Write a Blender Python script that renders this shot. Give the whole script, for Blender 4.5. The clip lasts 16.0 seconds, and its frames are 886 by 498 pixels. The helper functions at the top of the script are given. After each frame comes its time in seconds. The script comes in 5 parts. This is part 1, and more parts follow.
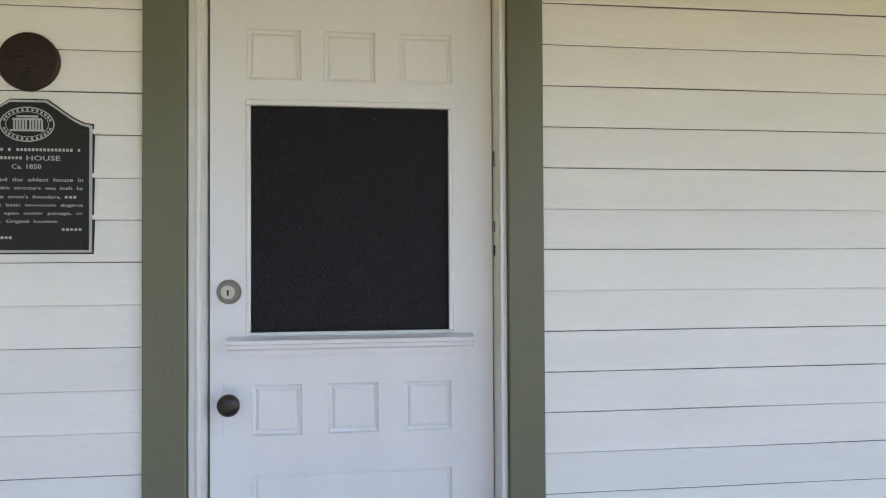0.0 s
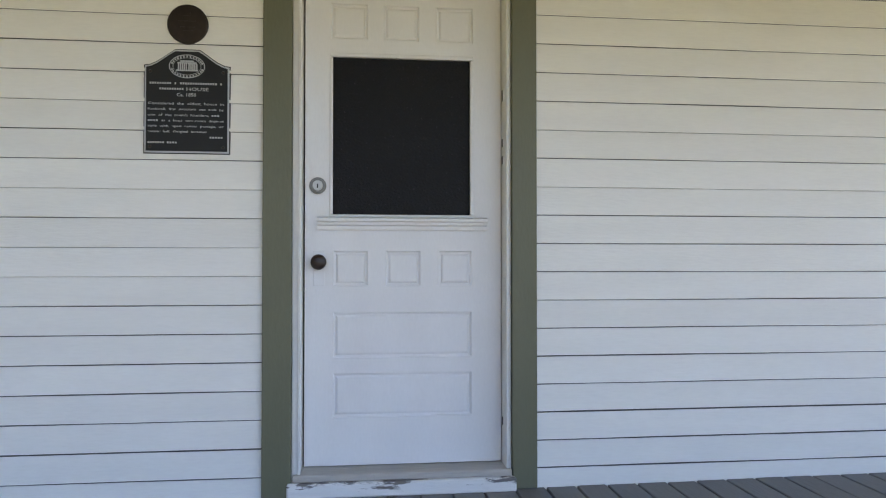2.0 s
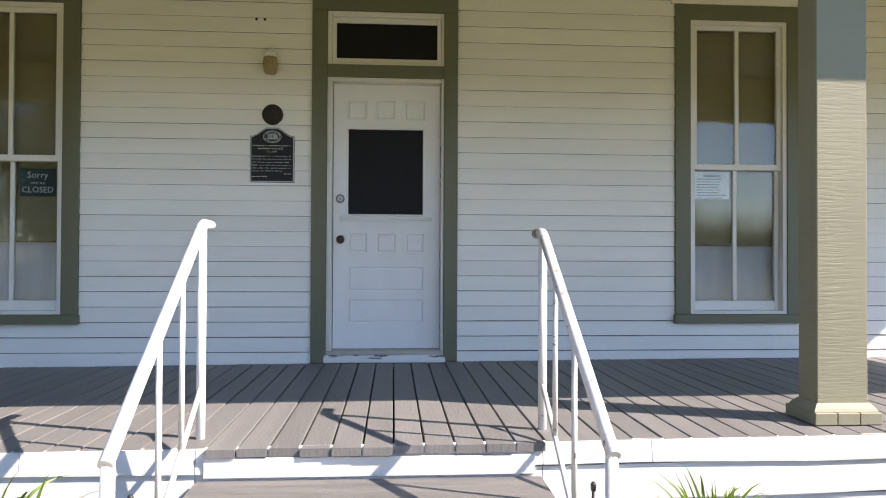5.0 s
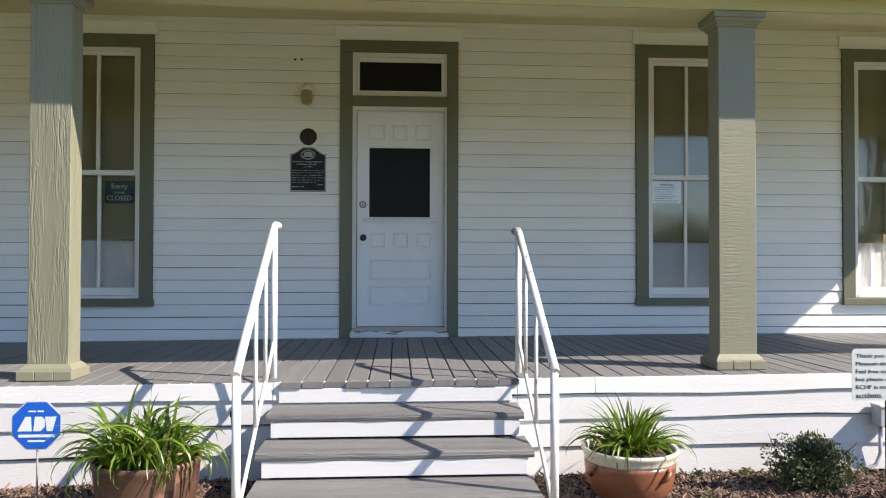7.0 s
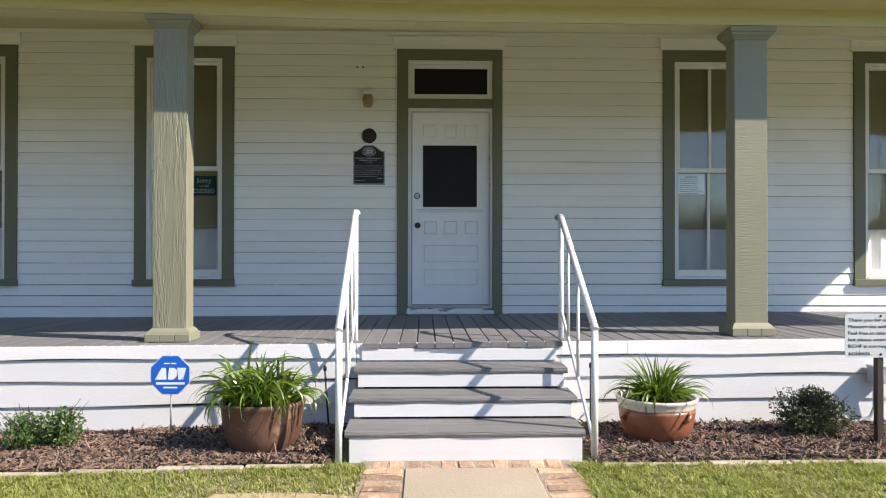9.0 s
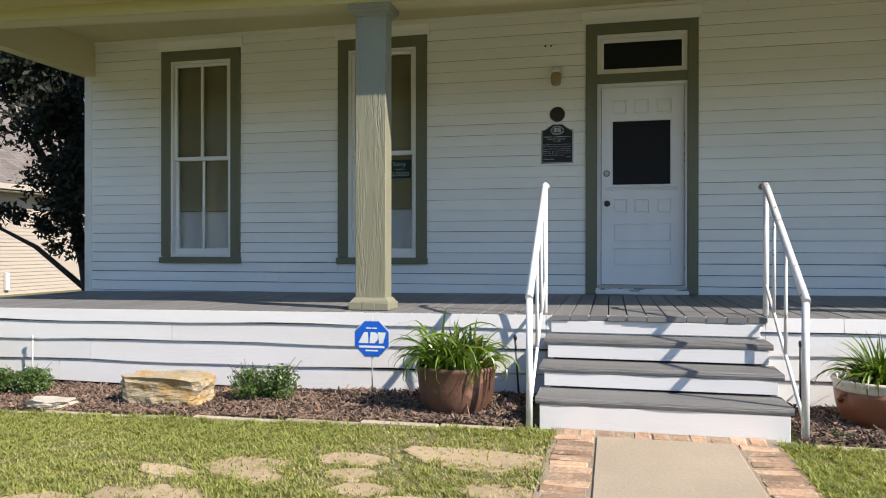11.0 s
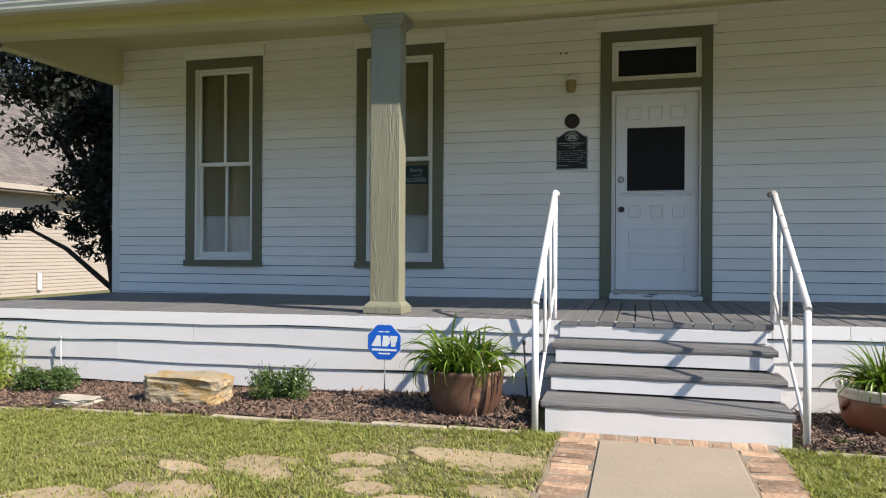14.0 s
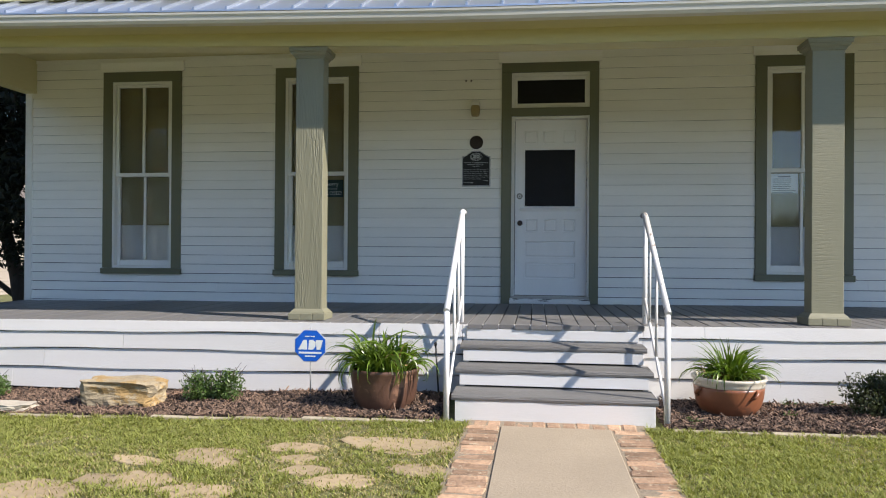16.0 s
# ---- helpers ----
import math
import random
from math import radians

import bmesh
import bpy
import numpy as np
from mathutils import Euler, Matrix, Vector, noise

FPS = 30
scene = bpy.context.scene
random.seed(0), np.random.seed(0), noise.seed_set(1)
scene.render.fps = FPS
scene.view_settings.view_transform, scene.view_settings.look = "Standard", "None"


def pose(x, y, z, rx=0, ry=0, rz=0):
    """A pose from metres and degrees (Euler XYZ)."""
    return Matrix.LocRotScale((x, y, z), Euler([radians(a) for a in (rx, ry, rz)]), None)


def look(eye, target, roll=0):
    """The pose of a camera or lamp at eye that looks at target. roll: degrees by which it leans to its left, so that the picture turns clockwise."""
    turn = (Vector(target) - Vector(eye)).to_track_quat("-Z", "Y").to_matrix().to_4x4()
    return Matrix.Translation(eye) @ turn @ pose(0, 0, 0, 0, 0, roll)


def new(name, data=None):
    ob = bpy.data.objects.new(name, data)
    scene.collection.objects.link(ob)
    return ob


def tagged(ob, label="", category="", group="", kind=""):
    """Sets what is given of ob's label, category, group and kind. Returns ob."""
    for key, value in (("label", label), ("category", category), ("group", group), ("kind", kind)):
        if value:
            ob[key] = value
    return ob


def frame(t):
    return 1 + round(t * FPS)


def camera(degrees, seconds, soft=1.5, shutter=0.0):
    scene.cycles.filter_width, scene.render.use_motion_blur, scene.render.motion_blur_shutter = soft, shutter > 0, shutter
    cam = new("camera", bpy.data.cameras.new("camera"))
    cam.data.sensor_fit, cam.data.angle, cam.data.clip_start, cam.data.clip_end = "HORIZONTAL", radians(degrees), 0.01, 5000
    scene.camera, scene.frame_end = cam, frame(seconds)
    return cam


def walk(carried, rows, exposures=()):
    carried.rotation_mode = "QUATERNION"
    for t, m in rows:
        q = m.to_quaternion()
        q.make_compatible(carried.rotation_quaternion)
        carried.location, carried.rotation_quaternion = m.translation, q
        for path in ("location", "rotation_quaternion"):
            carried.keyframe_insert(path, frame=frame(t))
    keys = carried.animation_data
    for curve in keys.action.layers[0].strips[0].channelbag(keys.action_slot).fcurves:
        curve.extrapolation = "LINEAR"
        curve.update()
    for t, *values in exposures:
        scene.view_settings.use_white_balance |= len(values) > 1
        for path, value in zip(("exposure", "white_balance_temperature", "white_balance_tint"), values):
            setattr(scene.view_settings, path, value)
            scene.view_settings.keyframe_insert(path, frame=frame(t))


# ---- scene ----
cam = camera(62.7, 16.0, soft=1.1)
PATH = [
    (0, (0.396, -2.017, 1.246), (0.648, -0.033, 1.28), -0.3),
    (0.5, (0.362, -2.242, 1.109), (0.651, -0.264, 1.173), -0.5),
    (1, (0.311, -2.393, 0.962), (0.58, -0.413, 1.041), -0.5),
    (1.5, (0.242, -2.609, 0.917), (0.496, -0.626, 0.974), -0.4),
    (2, (0.232, -2.89, 0.853), (0.456, -0.903, 0.891), -0.0),
    (2.5, (0.179, -3.239, 0.814), (0.381, -1.25, 0.838), -0.0),
    (3, (0.199, -3.658, 0.805), (0.376, -1.665, 0.831), 0.1),
    (3.5, (0.263, -4.107, 0.807), (0.425, -2.114, 0.832), 0.2),
    (4, (0.411, -4.531, 0.75), (0.559, -2.537, 0.774), 0.2),
    (4.2, (0.462, -4.713, 0.728), (0.598, -2.718, 0.754), 0.2),
    (6.3, (0.455, -6.276, 0.697), (0.592, -4.281, 0.727), 0.3),
    (6.5, (0.471, -6.363, 0.68), (0.602, -4.367, 0.716), 0.1),
    (7, (0.379, -6.67, 0.643), (0.504, -4.674, 0.676), 0.1),
    (7.5, (0.345, -6.91, 0.598), (0.461, -4.914, 0.629), 0.1),
    (8, (0.208, -7.172, 0.542), (0.315, -5.175, 0.567), 0.1),
    (8.5, (0.14, -7.378, 0.545), (0.244, -5.381, 0.569), 0.1),
    (9, (0.131, -7.464, 0.557), (0.183, -5.464, 0.572), 0.05),
    (9.5, (0.097, -7.475, 0.503), (-0.069, -5.481, 0.504), -0.05),
    (10, (0.107, -7.454, 0.431), (-0.203, -5.478, 0.432), 0.05),
    (10.2, (0.090, -7.446, 0.402), (-0.250, -5.475, 0.404), 0.1),
    (12.3, (0.136, -7.615, 0.406), (-0.428, -5.696, 0.4), 0.1),
    (12.5, (0.124, -7.601, 0.39), (-0.443, -5.683, 0.389), 0.2),
    (13, (0.125, -7.59, 0.396), (-0.444, -5.672, 0.395), 0.2),
    (13.5, (0.152, -7.626, 0.412), (-0.403, -5.705, 0.412), 0.3),
    (14, (0.23, -7.597, 0.433), (-0.288, -5.665, 0.436), 0.3),
    (14.5, (0.267, -7.595, 0.461), (-0.23, -5.658, 0.465), 0.3),
    (15, (0.301, -7.705, 0.488), (-0.161, -5.759, 0.492), 0.3),
    (15.5, (0.327, -7.964, 0.523), (-0.054, -6.0, 0.531), 0.5),
    (16, (0.253, -8.259, 0.523), (-0.002, -6.275, 0.531), 0.4),
]
walk(cam, [(t, look(eye, target, roll)) for t, eye, target, roll in PATH],
     [(0, 2.11, 6980, 23), (1.5, 1.90, 7150, 22), (3.5, 1.80, 7080, 22), (6.5, 1.04, 6620, 16), (9, 0.96, 6530, 14), (12.5, 0.68, 6550, 13), (16, 0.66, 6480, 14)])

# the built scene
SUN_WAY = Vector((-1.12, 0.449, -1.0))
world = bpy.data.worlds.new("sky")
scene.world = world
world.use_nodes = True
_n = world.node_tree.nodes
_sky = _n.new("ShaderNodeTexSky")
_sky.sky_type, _sky.sun_disc = "NISHITA", False
_sky.sun_elevation, _sky.sun_rotation = radians(39.7), radians(111.8)
_sky.dust_density, _sky.ozone_density, _sky.altitude = 0.1, 3.0, 900
_n["Background"].inputs["Strength"].default_value = 0.132
world.node_tree.links.new(_sky.outputs[0], _n["Background"].inputs["Color"])
_sun = bpy.data.lights.new("sun", "SUN")
_sun.energy, _sun.angle, _sun.color = 5.0, radians(0.53), (1.0, 0.925, 0.81)
sun = new("sun", _sun)
sun.rotation_euler = SUN_WAY.to_track_quat("-Z", "Y").to_euler()
sun.location = (12, -10, 14)


# ---- materials ----
def material(name, col, rough=0.6, var=0.12, scale=3.0, stretch=(1, 1, 1), bump=0.1, fine=60.0, wear=None, wear_at=0.68,
             per_piece=0.0, metal=0.0, spec=0.5, island=False, rough_var=0.1):
    """Principled surface: broad tone changes, fine grain with relief, optional worn patches of another colour."""
    m = bpy.data.materials.new(name)
    m.use_nodes = True
    t = m.node_tree
    nd, lk = t.nodes, t.links.new
    b = nd["Principled BSDF"]
    b.inputs["Metallic"].default_value = metal
    b.inputs["Specular IOR Level"].default_value = spec
    geo = nd.new("ShaderNodeNewGeometry")
    mp = nd.new("ShaderNodeMapping")
    mp.inputs["Scale"].default_value = stretch
    lk(geo.outputs["Position"], mp.inputs["Vector"])
    big = nd.new("ShaderNodeTexNoise")
    big.inputs["Scale"].default_value, big.inputs["Detail"].default_value = scale, 5
    lk(mp.outputs[0], big.inputs["Vector"])
    small = nd.new("ShaderNodeTexNoise")
    small.inputs["Scale"].default_value, small.inputs["Detail"].default_value = fine, 6
    lk(mp.outputs[0], small.inputs["Vector"])
    mix = nd.new("ShaderNodeMath")
    mix.operation = "MULTIPLY_ADD"
    lk(big.outputs["Fac"], mix.inputs[0])
    mix.inputs[1].default_value = 0.6
    half = nd.new("ShaderNodeMath")
    half.operation = "MULTIPLY"
    lk(small.outputs["Fac"], half.inputs[0])
    half.inputs[1].default_value = 0.4
    lk(half.outputs[0], mix.inputs[2])
    ramp = nd.new("ShaderNodeMapRange")
    ramp.inputs["From Min"].default_value, ramp.inputs["From Max"].default_value = 0.3, 0.7
    ramp.inputs["To Min"].default_value, ramp.inputs["To Max"].default_value = 1 - var, 1 + var * 0.5
    lk(mix.outputs[0], ramp.inputs["Value"])
    factor = ramp.outputs[0]
    if per_piece:
        rnd = nd.new("ShaderNodeObjectInfo").outputs["Random"] if not island else geo.outputs["Random Per Island"]
        pr = nd.new("ShaderNodeMapRange")
        pr.inputs["To Min"].default_value, pr.inputs["To Max"].default_value = 1 - per_piece, 1 + per_piece * 0.6
        lk(rnd, pr.inputs["Value"])
        mul = nd.new("ShaderNodeMath")
        mul.operation = "MULTIPLY"
        lk(factor, mul.inputs[0])
        lk(pr.outputs[0], mul.inputs[1])
        factor = mul.outputs[0]
    tone = nd.new("ShaderNodeVectorMath")
    tone.operation = "SCALE"
    tone.inputs[0].default_value = col
    lk(factor, tone.inputs["Scale"])
    out = tone.outputs[0]
    if wear:
        wn = nd.new("ShaderNodeTexNoise")
        wn.inputs["Scale"].default_value, wn.inputs["Detail"].default_value, wn.inputs["Roughness"].default_value = wear[3], 8, 0.72
        lk(mp.outputs[0], wn.inputs["Vector"])
        wr = nd.new("ShaderNodeMapRange")
        wr.inputs["From Min"].default_value, wr.inputs["From Max"].default_value = wear_at, wear_at + 0.04
        lk(wn.outputs["Fac"], wr.inputs["Value"])
        wm = nd.new("ShaderNodeMix")
        wm.data_type = "RGBA"
        lk(wr.outputs[0], wm.inputs["Factor"])
        lk(out, wm.inputs["A"])
        wm.inputs["B"].default_value = (*wear[:3], 1)
        out = wm.outputs["Result"]
    lk(out, b.inputs["Base Color"])
    rr = nd.new("ShaderNodeMapRange")
    rr.inputs["To Min"].default_value, rr.inputs["To Max"].default_value = max(0.02, rough - rough_var), min(1, rough + rough_var)
    lk(big.outputs["Fac"], rr.inputs["Value"])
    lk(rr.outputs[0], b.inputs["Roughness"])
    if bump:
        bp = nd.new("ShaderNodeBump")
        bp.inputs["Strength"].default_value, bp.inputs["Distance"].default_value = bump, 0.01
        lk(small.outputs["Fac"], bp.inputs["Height"])
        lk(bp.outputs[0], b.inputs["Normal"])
    return m


def leafy(name, col, per=0.35, gloss=0.45, through_light=0.25):
    """Leaf: matte-glossy green that varies from leaf to leaf and lets some light through."""
    m = material(name, col, gloss, 0.2, 6.0, bump=0, fine=30, per_piece=per, island=True)
    b = m.node_tree.nodes["Principled BSDF"]
    b.inputs["Transmission Weight"].default_value = 0.0
    t = m.node_tree
    tr = t.nodes.new("ShaderNodeBsdfTranslucent")
    tr.inputs["Color"].default_value = (col[0] * 1.5, col[1] * 1.5, col[2] * 0.9, 1)
    mx = t.nodes.new("ShaderNodeMixShader")
    mx.inputs[0].default_value = through_light
    t.links.new(b.outputs[0], mx.inputs[1])
    t.links.new(tr.outputs[0], mx.inputs[2])
    t.links.new(mx.outputs[0], t.nodes["Material Output"].inputs["Surface"])
    return m


WHITE = (0.87, 0.855, 0.795)
GREEN = (0.150, 0.153, 0.095)
M_SIDING = material("white_siding_paint", WHITE, 0.5, 0.06, 1.6, (1, 1, 6), 0.14, 22, (0.42, 0.41, 0.38, 26), 0.79, 0.035)
M_DOOR = material("white_door_paint", (0.82, 0.815, 0.80), 0.4, 0.05, 2.0, (3, 3, 1), 0.05, 40, (0.5, 0.48, 0.44, 30), 0.8)
M_TRIM = material("white_trim_paint", (0.78, 0.77, 0.72), 0.5, 0.08, 3.0, (1, 1, 1), 0.1, 40, (0.4, 0.38, 0.34, 22), 0.76)
M_SKIRT = material("rough_white_board_paint", (0.65, 0.645, 0.63), 0.6, 0.06, 2.0, (0.4, 1, 3), 0.16, 70, (0.42, 0.40, 0.37, 12), 0.76, 0.04)
M_RISER = material("white_riser_paint", (0.68, 0.675, 0.66), 0.55, 0.05, 2.0, (0.4, 1, 3), 0.07, 60, (0.40, 0.38, 0.35, 12), 0.74, 0.03)
M_GREEN = material("sage_green_trim_paint", GREEN, 0.5, 0.1, 2.5, (2, 2, 0.6), 0.12, 45, (0.14, 0.14, 0.1, 30), 0.78)
M_POST = material("sage_green_grained_post_paint", (0.232, 0.226, 0.152), 0.55, 0.07, 1.2, (3, 3, 0.5), 0.0, 8, (0.19, 0.18, 0.12, 9), 0.74)
M_POST_TRIM = material("sage_green_moulding_paint", (0.232, 0.226, 0.152), 0.55, 0.09, 2.0, (1, 1, 1), 0.12, 30, (0.18, 0.17, 0.11, 14), 0.72)
M_POST_SAWN = material("sage_green_sawn_post_paint", (0.232, 0.226, 0.152), 0.55, 0.08, 1.6, (1, 1, 2), 0.0, 20, (0.19, 0.18, 0.12, 12), 0.76)


def wood_relief(m, stretch, scale, twist, depth, patch_scale, from_to):
    """Ridged grain cut into the paint, deep in some strips and worn smooth in others."""
    t = m.node_tree
    nd, lk = t.nodes, t.links.new
    geo, mp = nd.new("ShaderNodeNewGeometry"), nd.new("ShaderNodeMapping")
    mp.inputs["Scale"].default_value = stretch
    lk(geo.outputs["Position"], mp.inputs["Vector"])
    w = nd.new("ShaderNodeTexNoise")
    w.inputs["Scale"].default_value, w.inputs["Detail"].default_value, w.inputs["Distortion"].default_value = scale, 3, twist
    lk(mp.outputs[0], w.inputs["Vector"])
    where = nd.new("ShaderNodeTexNoise")
    where.inputs["Scale"].default_value = patch_scale
    mp2 = nd.new("ShaderNodeMapping")
    mp2.inputs["Scale"].default_value = (1, 1, 0.18)
    lk(geo.outputs["Position"], mp2.inputs["Vector"])
    lk(mp2.outputs[0], where.inputs["Vector"])
    mask = nd.new("ShaderNodeMapRange")
    mask.inputs["From Min"].default_value, mask.inputs["From Max"].default_value = from_to
    mask.inputs["To Min"].default_value = 0.06
    lk(where.outputs["Fac"], mask.inputs["Value"])
    ridge = nd.new("ShaderNodeMapRange")
    ridge.inputs["From Min"].default_value, ridge.inputs["From Max"].default_value = 0.36, 0.56
    lk(w.outputs["Fac"], ridge.inputs["Value"])
    mul = nd.new("ShaderNodeMath")
    mul.operation = "MULTIPLY"
    lk(ridge.outputs[0], mul.inputs[0])
    lk(mask.outputs[0], mul.inputs[1])
    bp = nd.new("ShaderNodeBump")
    bp.inputs["Strength"].default_value, bp.inputs["Distance"].default_value = 1.0, depth
    lk(mul.outputs[0], bp.inputs["Height"])
    lk(bp.outputs[0], nd["Principled BSDF"].inputs["Normal"])


wood_relief(M_POST, (5, 5, 0.5), 9, 1.5, 0.0036, 6.0, (0.48, 0.64))
wood_relief(M_POST_SAWN, (0.6, 0.6, 7), 13, 0.6, 0.0009, 4.0, (0.36, 0.66))
M_FLOOR = material("grey_porch_paint", (0.170, 0.167, 0.164), 0.55, 0.16, 2.4, (4, 0.5, 1), 0.25, 26, (0.26, 0.25, 0.23, 10), 0.74, 0.10)
M_TREAD = material("grey_tread_paint", (0.172, 0.169, 0.162), 0.55, 0.4, 2.4, (0.4, 6, 6), 0.8, 22, (0.27, 0.25, 0.22, 9), 0.7, 0.08)
M_BEAM = material("cream_beam_paint", (0.55, 0.50, 0.245), 0.55, 0.08, 1.2, (0.3, 1, 2), 0.1, 30)
M_CEIL = material("cream_ceiling_paint", (0.60, 0.55, 0.315), 0.6, 0.06, 1.0, (1, 0.3, 1), 0.08, 30)
M_RAIL = material("chipped_white_metal_paint", (0.82, 0.815, 0.80), 0.38, 0.05, 4, (1, 1, 1), 0.12, 60, (0.13, 0.085, 0.06, 11), 0.71)
M_RAILWORN = material("worn_white_metal_paint", (0.70, 0.69, 0.66), 0.45, 0.12, 5, (1, 1, 1), 0.2, 60, (0.24, 0.19, 0.15, 13), 0.60)
M_RUST = material("rusted_chipped_metal", (0.60, 0.58, 0.54), 0.6, 0.15, 6, (1, 1, 1), 0.3, 70, (0.12, 0.08, 0.055, 24), 0.5)
M_METAL_ROOF = material("pale_galvanised_roof", (0.62, 0.66, 0.72), 0.32, 0.12, 1.2, (1, 1, 1), 0.04, 20, metal=0.85)
M_GUTTER = material("white_gutter_metal", (0.60, 0.58, 0.51), 0.45, 0.12, 1.3, (0.4, 1, 1), 0.05, 20)
# dark colour holds both crevice dirt and the contact shadow under each lap
M_GRIME_SHADE = material("grimy_shaded_board_edge", (0.20, 0.195, 0.19), 0.85, 0.6, 7, bump=0)
# black that stands in for the shade inside gaps and unlit hollows
M_UNLIT = material("unlit_gap_black", (0.012, 0.012, 0.013), 0.9, 0.2, 4, bump=0)
M_THRESH = material("flaking_white_threshold", (0.80, 0.79, 0.76), 0.6, 0.1, 3, (0.4, 1, 2.2), 0.4, 30, (0.16, 0.145, 0.135, 9), 0.55)
M_SILLWOOD = material("bare_weathered_sill", (0.47, 0.44, 0.39), 0.7, 0.25, 4, (0.4, 3, 3), 0.3, 30)
# the wear slot here paints pale flecks as glints of the pebbled surface
M_DARKGLASS = material("black_pebbled_glass", (0.008, 0.008, 0.0095), 0.38, 0.3, 3, bump=0.6, fine=110, spec=0.22, wear=(0.05, 0.05, 0.052, 95), wear_at=0.62)
M_STEEL = material("brushed_nickel", (0.24, 0.225, 0.20), 0.42, 0.1, 20, bump=0.05, fine=120, metal=1.0)
M_STEEL_LIGHT = material("worn_pale_nickel", (0.55, 0.53, 0.50), 0.35, 0.1, 20, bump=0.05, fine=120, metal=0.8)
M_KNOB = material("dark_brown_knob", (0.03, 0.016, 0.012), 0.35, 0.3, 20, bump=0.1, fine=90)
M_BLACK = material("black_plaque_enamel", (0.009, 0.009, 0.009), 0.6, 0.2, 10, bump=0.08, fine=150)
M_SILVER = material("raised_aluminium", (0.55, 0.55, 0.54), 0.4, 0.1, 20, bump=0.05, fine=90, metal=0.4)
M_BRONZE = material("dark_bronze", (0.045, 0.032, 0.026), 0.45, 0.35, 9, bump=0.3, fine=45, metal=0.6)
M_LAMPGLASS = material("yellowed_lamp_glass", (0.34, 0.26, 0.12), 0.3, 0.2, 8, bump=0.2, fine=40)
M_SHADE = material("tan_roller_shade", (0.32, 0.285, 0.160), 0.8, 0.08, 1.5, bump=0.1, fine=120)
M_CURTAIN = material("white_window_blind", (0.74, 0.75, 0.76), 0.8, 0.06, 2.0, bump=0.05, fine=60)
M_PAPER = material("white_notice_paper", (0.86, 0.87, 0.88), 0.8, 0.03, 6, bump=0)
M_INK = material("grey_print", (0.16, 0.17, 0.19), 0.8, 0.05, 6, bump=0)
M_TEAL = material("dark_teal_card", (0.018, 0.055, 0.060), 0.5, 0.15, 7, bump=0)
M_LETTER = material("pale_lettering", (0.72, 0.76, 0.74), 0.6, 0.04, 7, bump=0)
M_SIGNWHITE = material("white_sign_face", (0.56, 0.58, 0.58), 0.4, 0.04, 3, bump=0)
M_SIGNTEXT = material("black_sign_lettering", (0.02, 0.02, 0.022), 0.6, 0.1, 7, bump=0)
M_BLUE = material("bright_blue_sign", (0.005, 0.11, 0.56), 0.4, 0.06, 4, bump=0)
M_WOODPOST = material("dark_stained_stake", (0.05, 0.032, 0.022), 0.7, 0.3, 4, (3, 3, 0.5), 0.3, 30)
M_GREYBOX = material("grey_utility_metal", (0.46, 0.47, 0.47), 0.45, 0.1, 3, bump=0.04, fine=40, metal=0.2)
M_CONCRETE = material("tan_concrete", (0.365, 0.300, 0.215), 0.85, 0.18, 1.7, bump=0.25, fine=70, wear=(0.3, 0.26, 0.21, 4), wear_at=0.66)
M_BRICK = material("worn_orange_brick", (0.455, 0.295, 0.185), 0.9, 0.45, 9, bump=0.9, fine=40, wear=(0.45, 0.37, 0.255, 16), wear_at=0.57, per_piece=0.42)
M_FLAG = material("tan_flagstone", (0.41, 0.315, 0.190), 0.85, 0.28, 2.5, bump=0.35, fine=24, wear=(0.36, 0.3, 0.2, 5), wear_at=0.6, per_piece=0.14)
M_EDGE = material("pale_limestone_edging", (0.44, 0.38, 0.275), 0.9, 0.3, 4, bump=0.5, fine=35, per_piece=0.15)
M_BOULDER = material("cream_limestone_block", (0.43, 0.35, 0.225), 0.85, 0.4, 5, (1, 1, 2), 1.0, 30, (0.36, 0.24, 0.10, 5), 0.50)
M_PALESTONE = material("pale_broken_limestone", (0.52, 0.47, 0.38), 0.9, 0.3, 6, bump=0.6, fine=40)
M_MULCHBED = material("dark_mulch_soil", (0.075, 0.045, 0.035), 0.95, 0.5, 9, bump=1.0, fine=45)
M_CHIP = material("brown_mulch_chip", (0.19, 0.125, 0.088), 0.9, 0.3, 12, bump=0.3, fine=60, per_piece=0.95, island=True)
M_EARTH = material("sandy_joint_dirt", (0.29, 0.235, 0.165), 0.95, 0.35, 8, bump=0.8, fine=60)
M_SOIL = material("lawn_soil", (0.135, 0.140, 0.050), 0.95, 0.3, 1.3, bump=0.8, fine=40, wear=(0.19, 0.165, 0.08, 2.2), wear_at=0.58)
M_GRASS = leafy("lawn_grass_blade", (0.30, 0.325, 0.085), 0.5, 0.75, 0.35)
M_STRAW = leafy("dry_grass_blade", (0.42, 0.36, 0.17), 0.4, 0.6, 0.25)
M_STRAP = leafy("strap_leaf", (0.115, 0.190, 0.020), 0.45, 0.35, 0.3)
M_DEAD = leafy("withered_leaf", (0.30, 0.21, 0.09), 0.4, 0.6, 0.2)
M_BUSH = leafy("boxwood_leaf", (0.085, 0.145, 0.034), 0.5, 0.4, 0.2)
M_SAGE = leafy("grey_green_shrub_leaf", (0.075, 0.092, 0.038), 0.55, 0.5, 0.2)
M_LIME = leafy("lime_foliage", (0.30, 0.37, 0.075), 0.35, 0.5, 0.35)
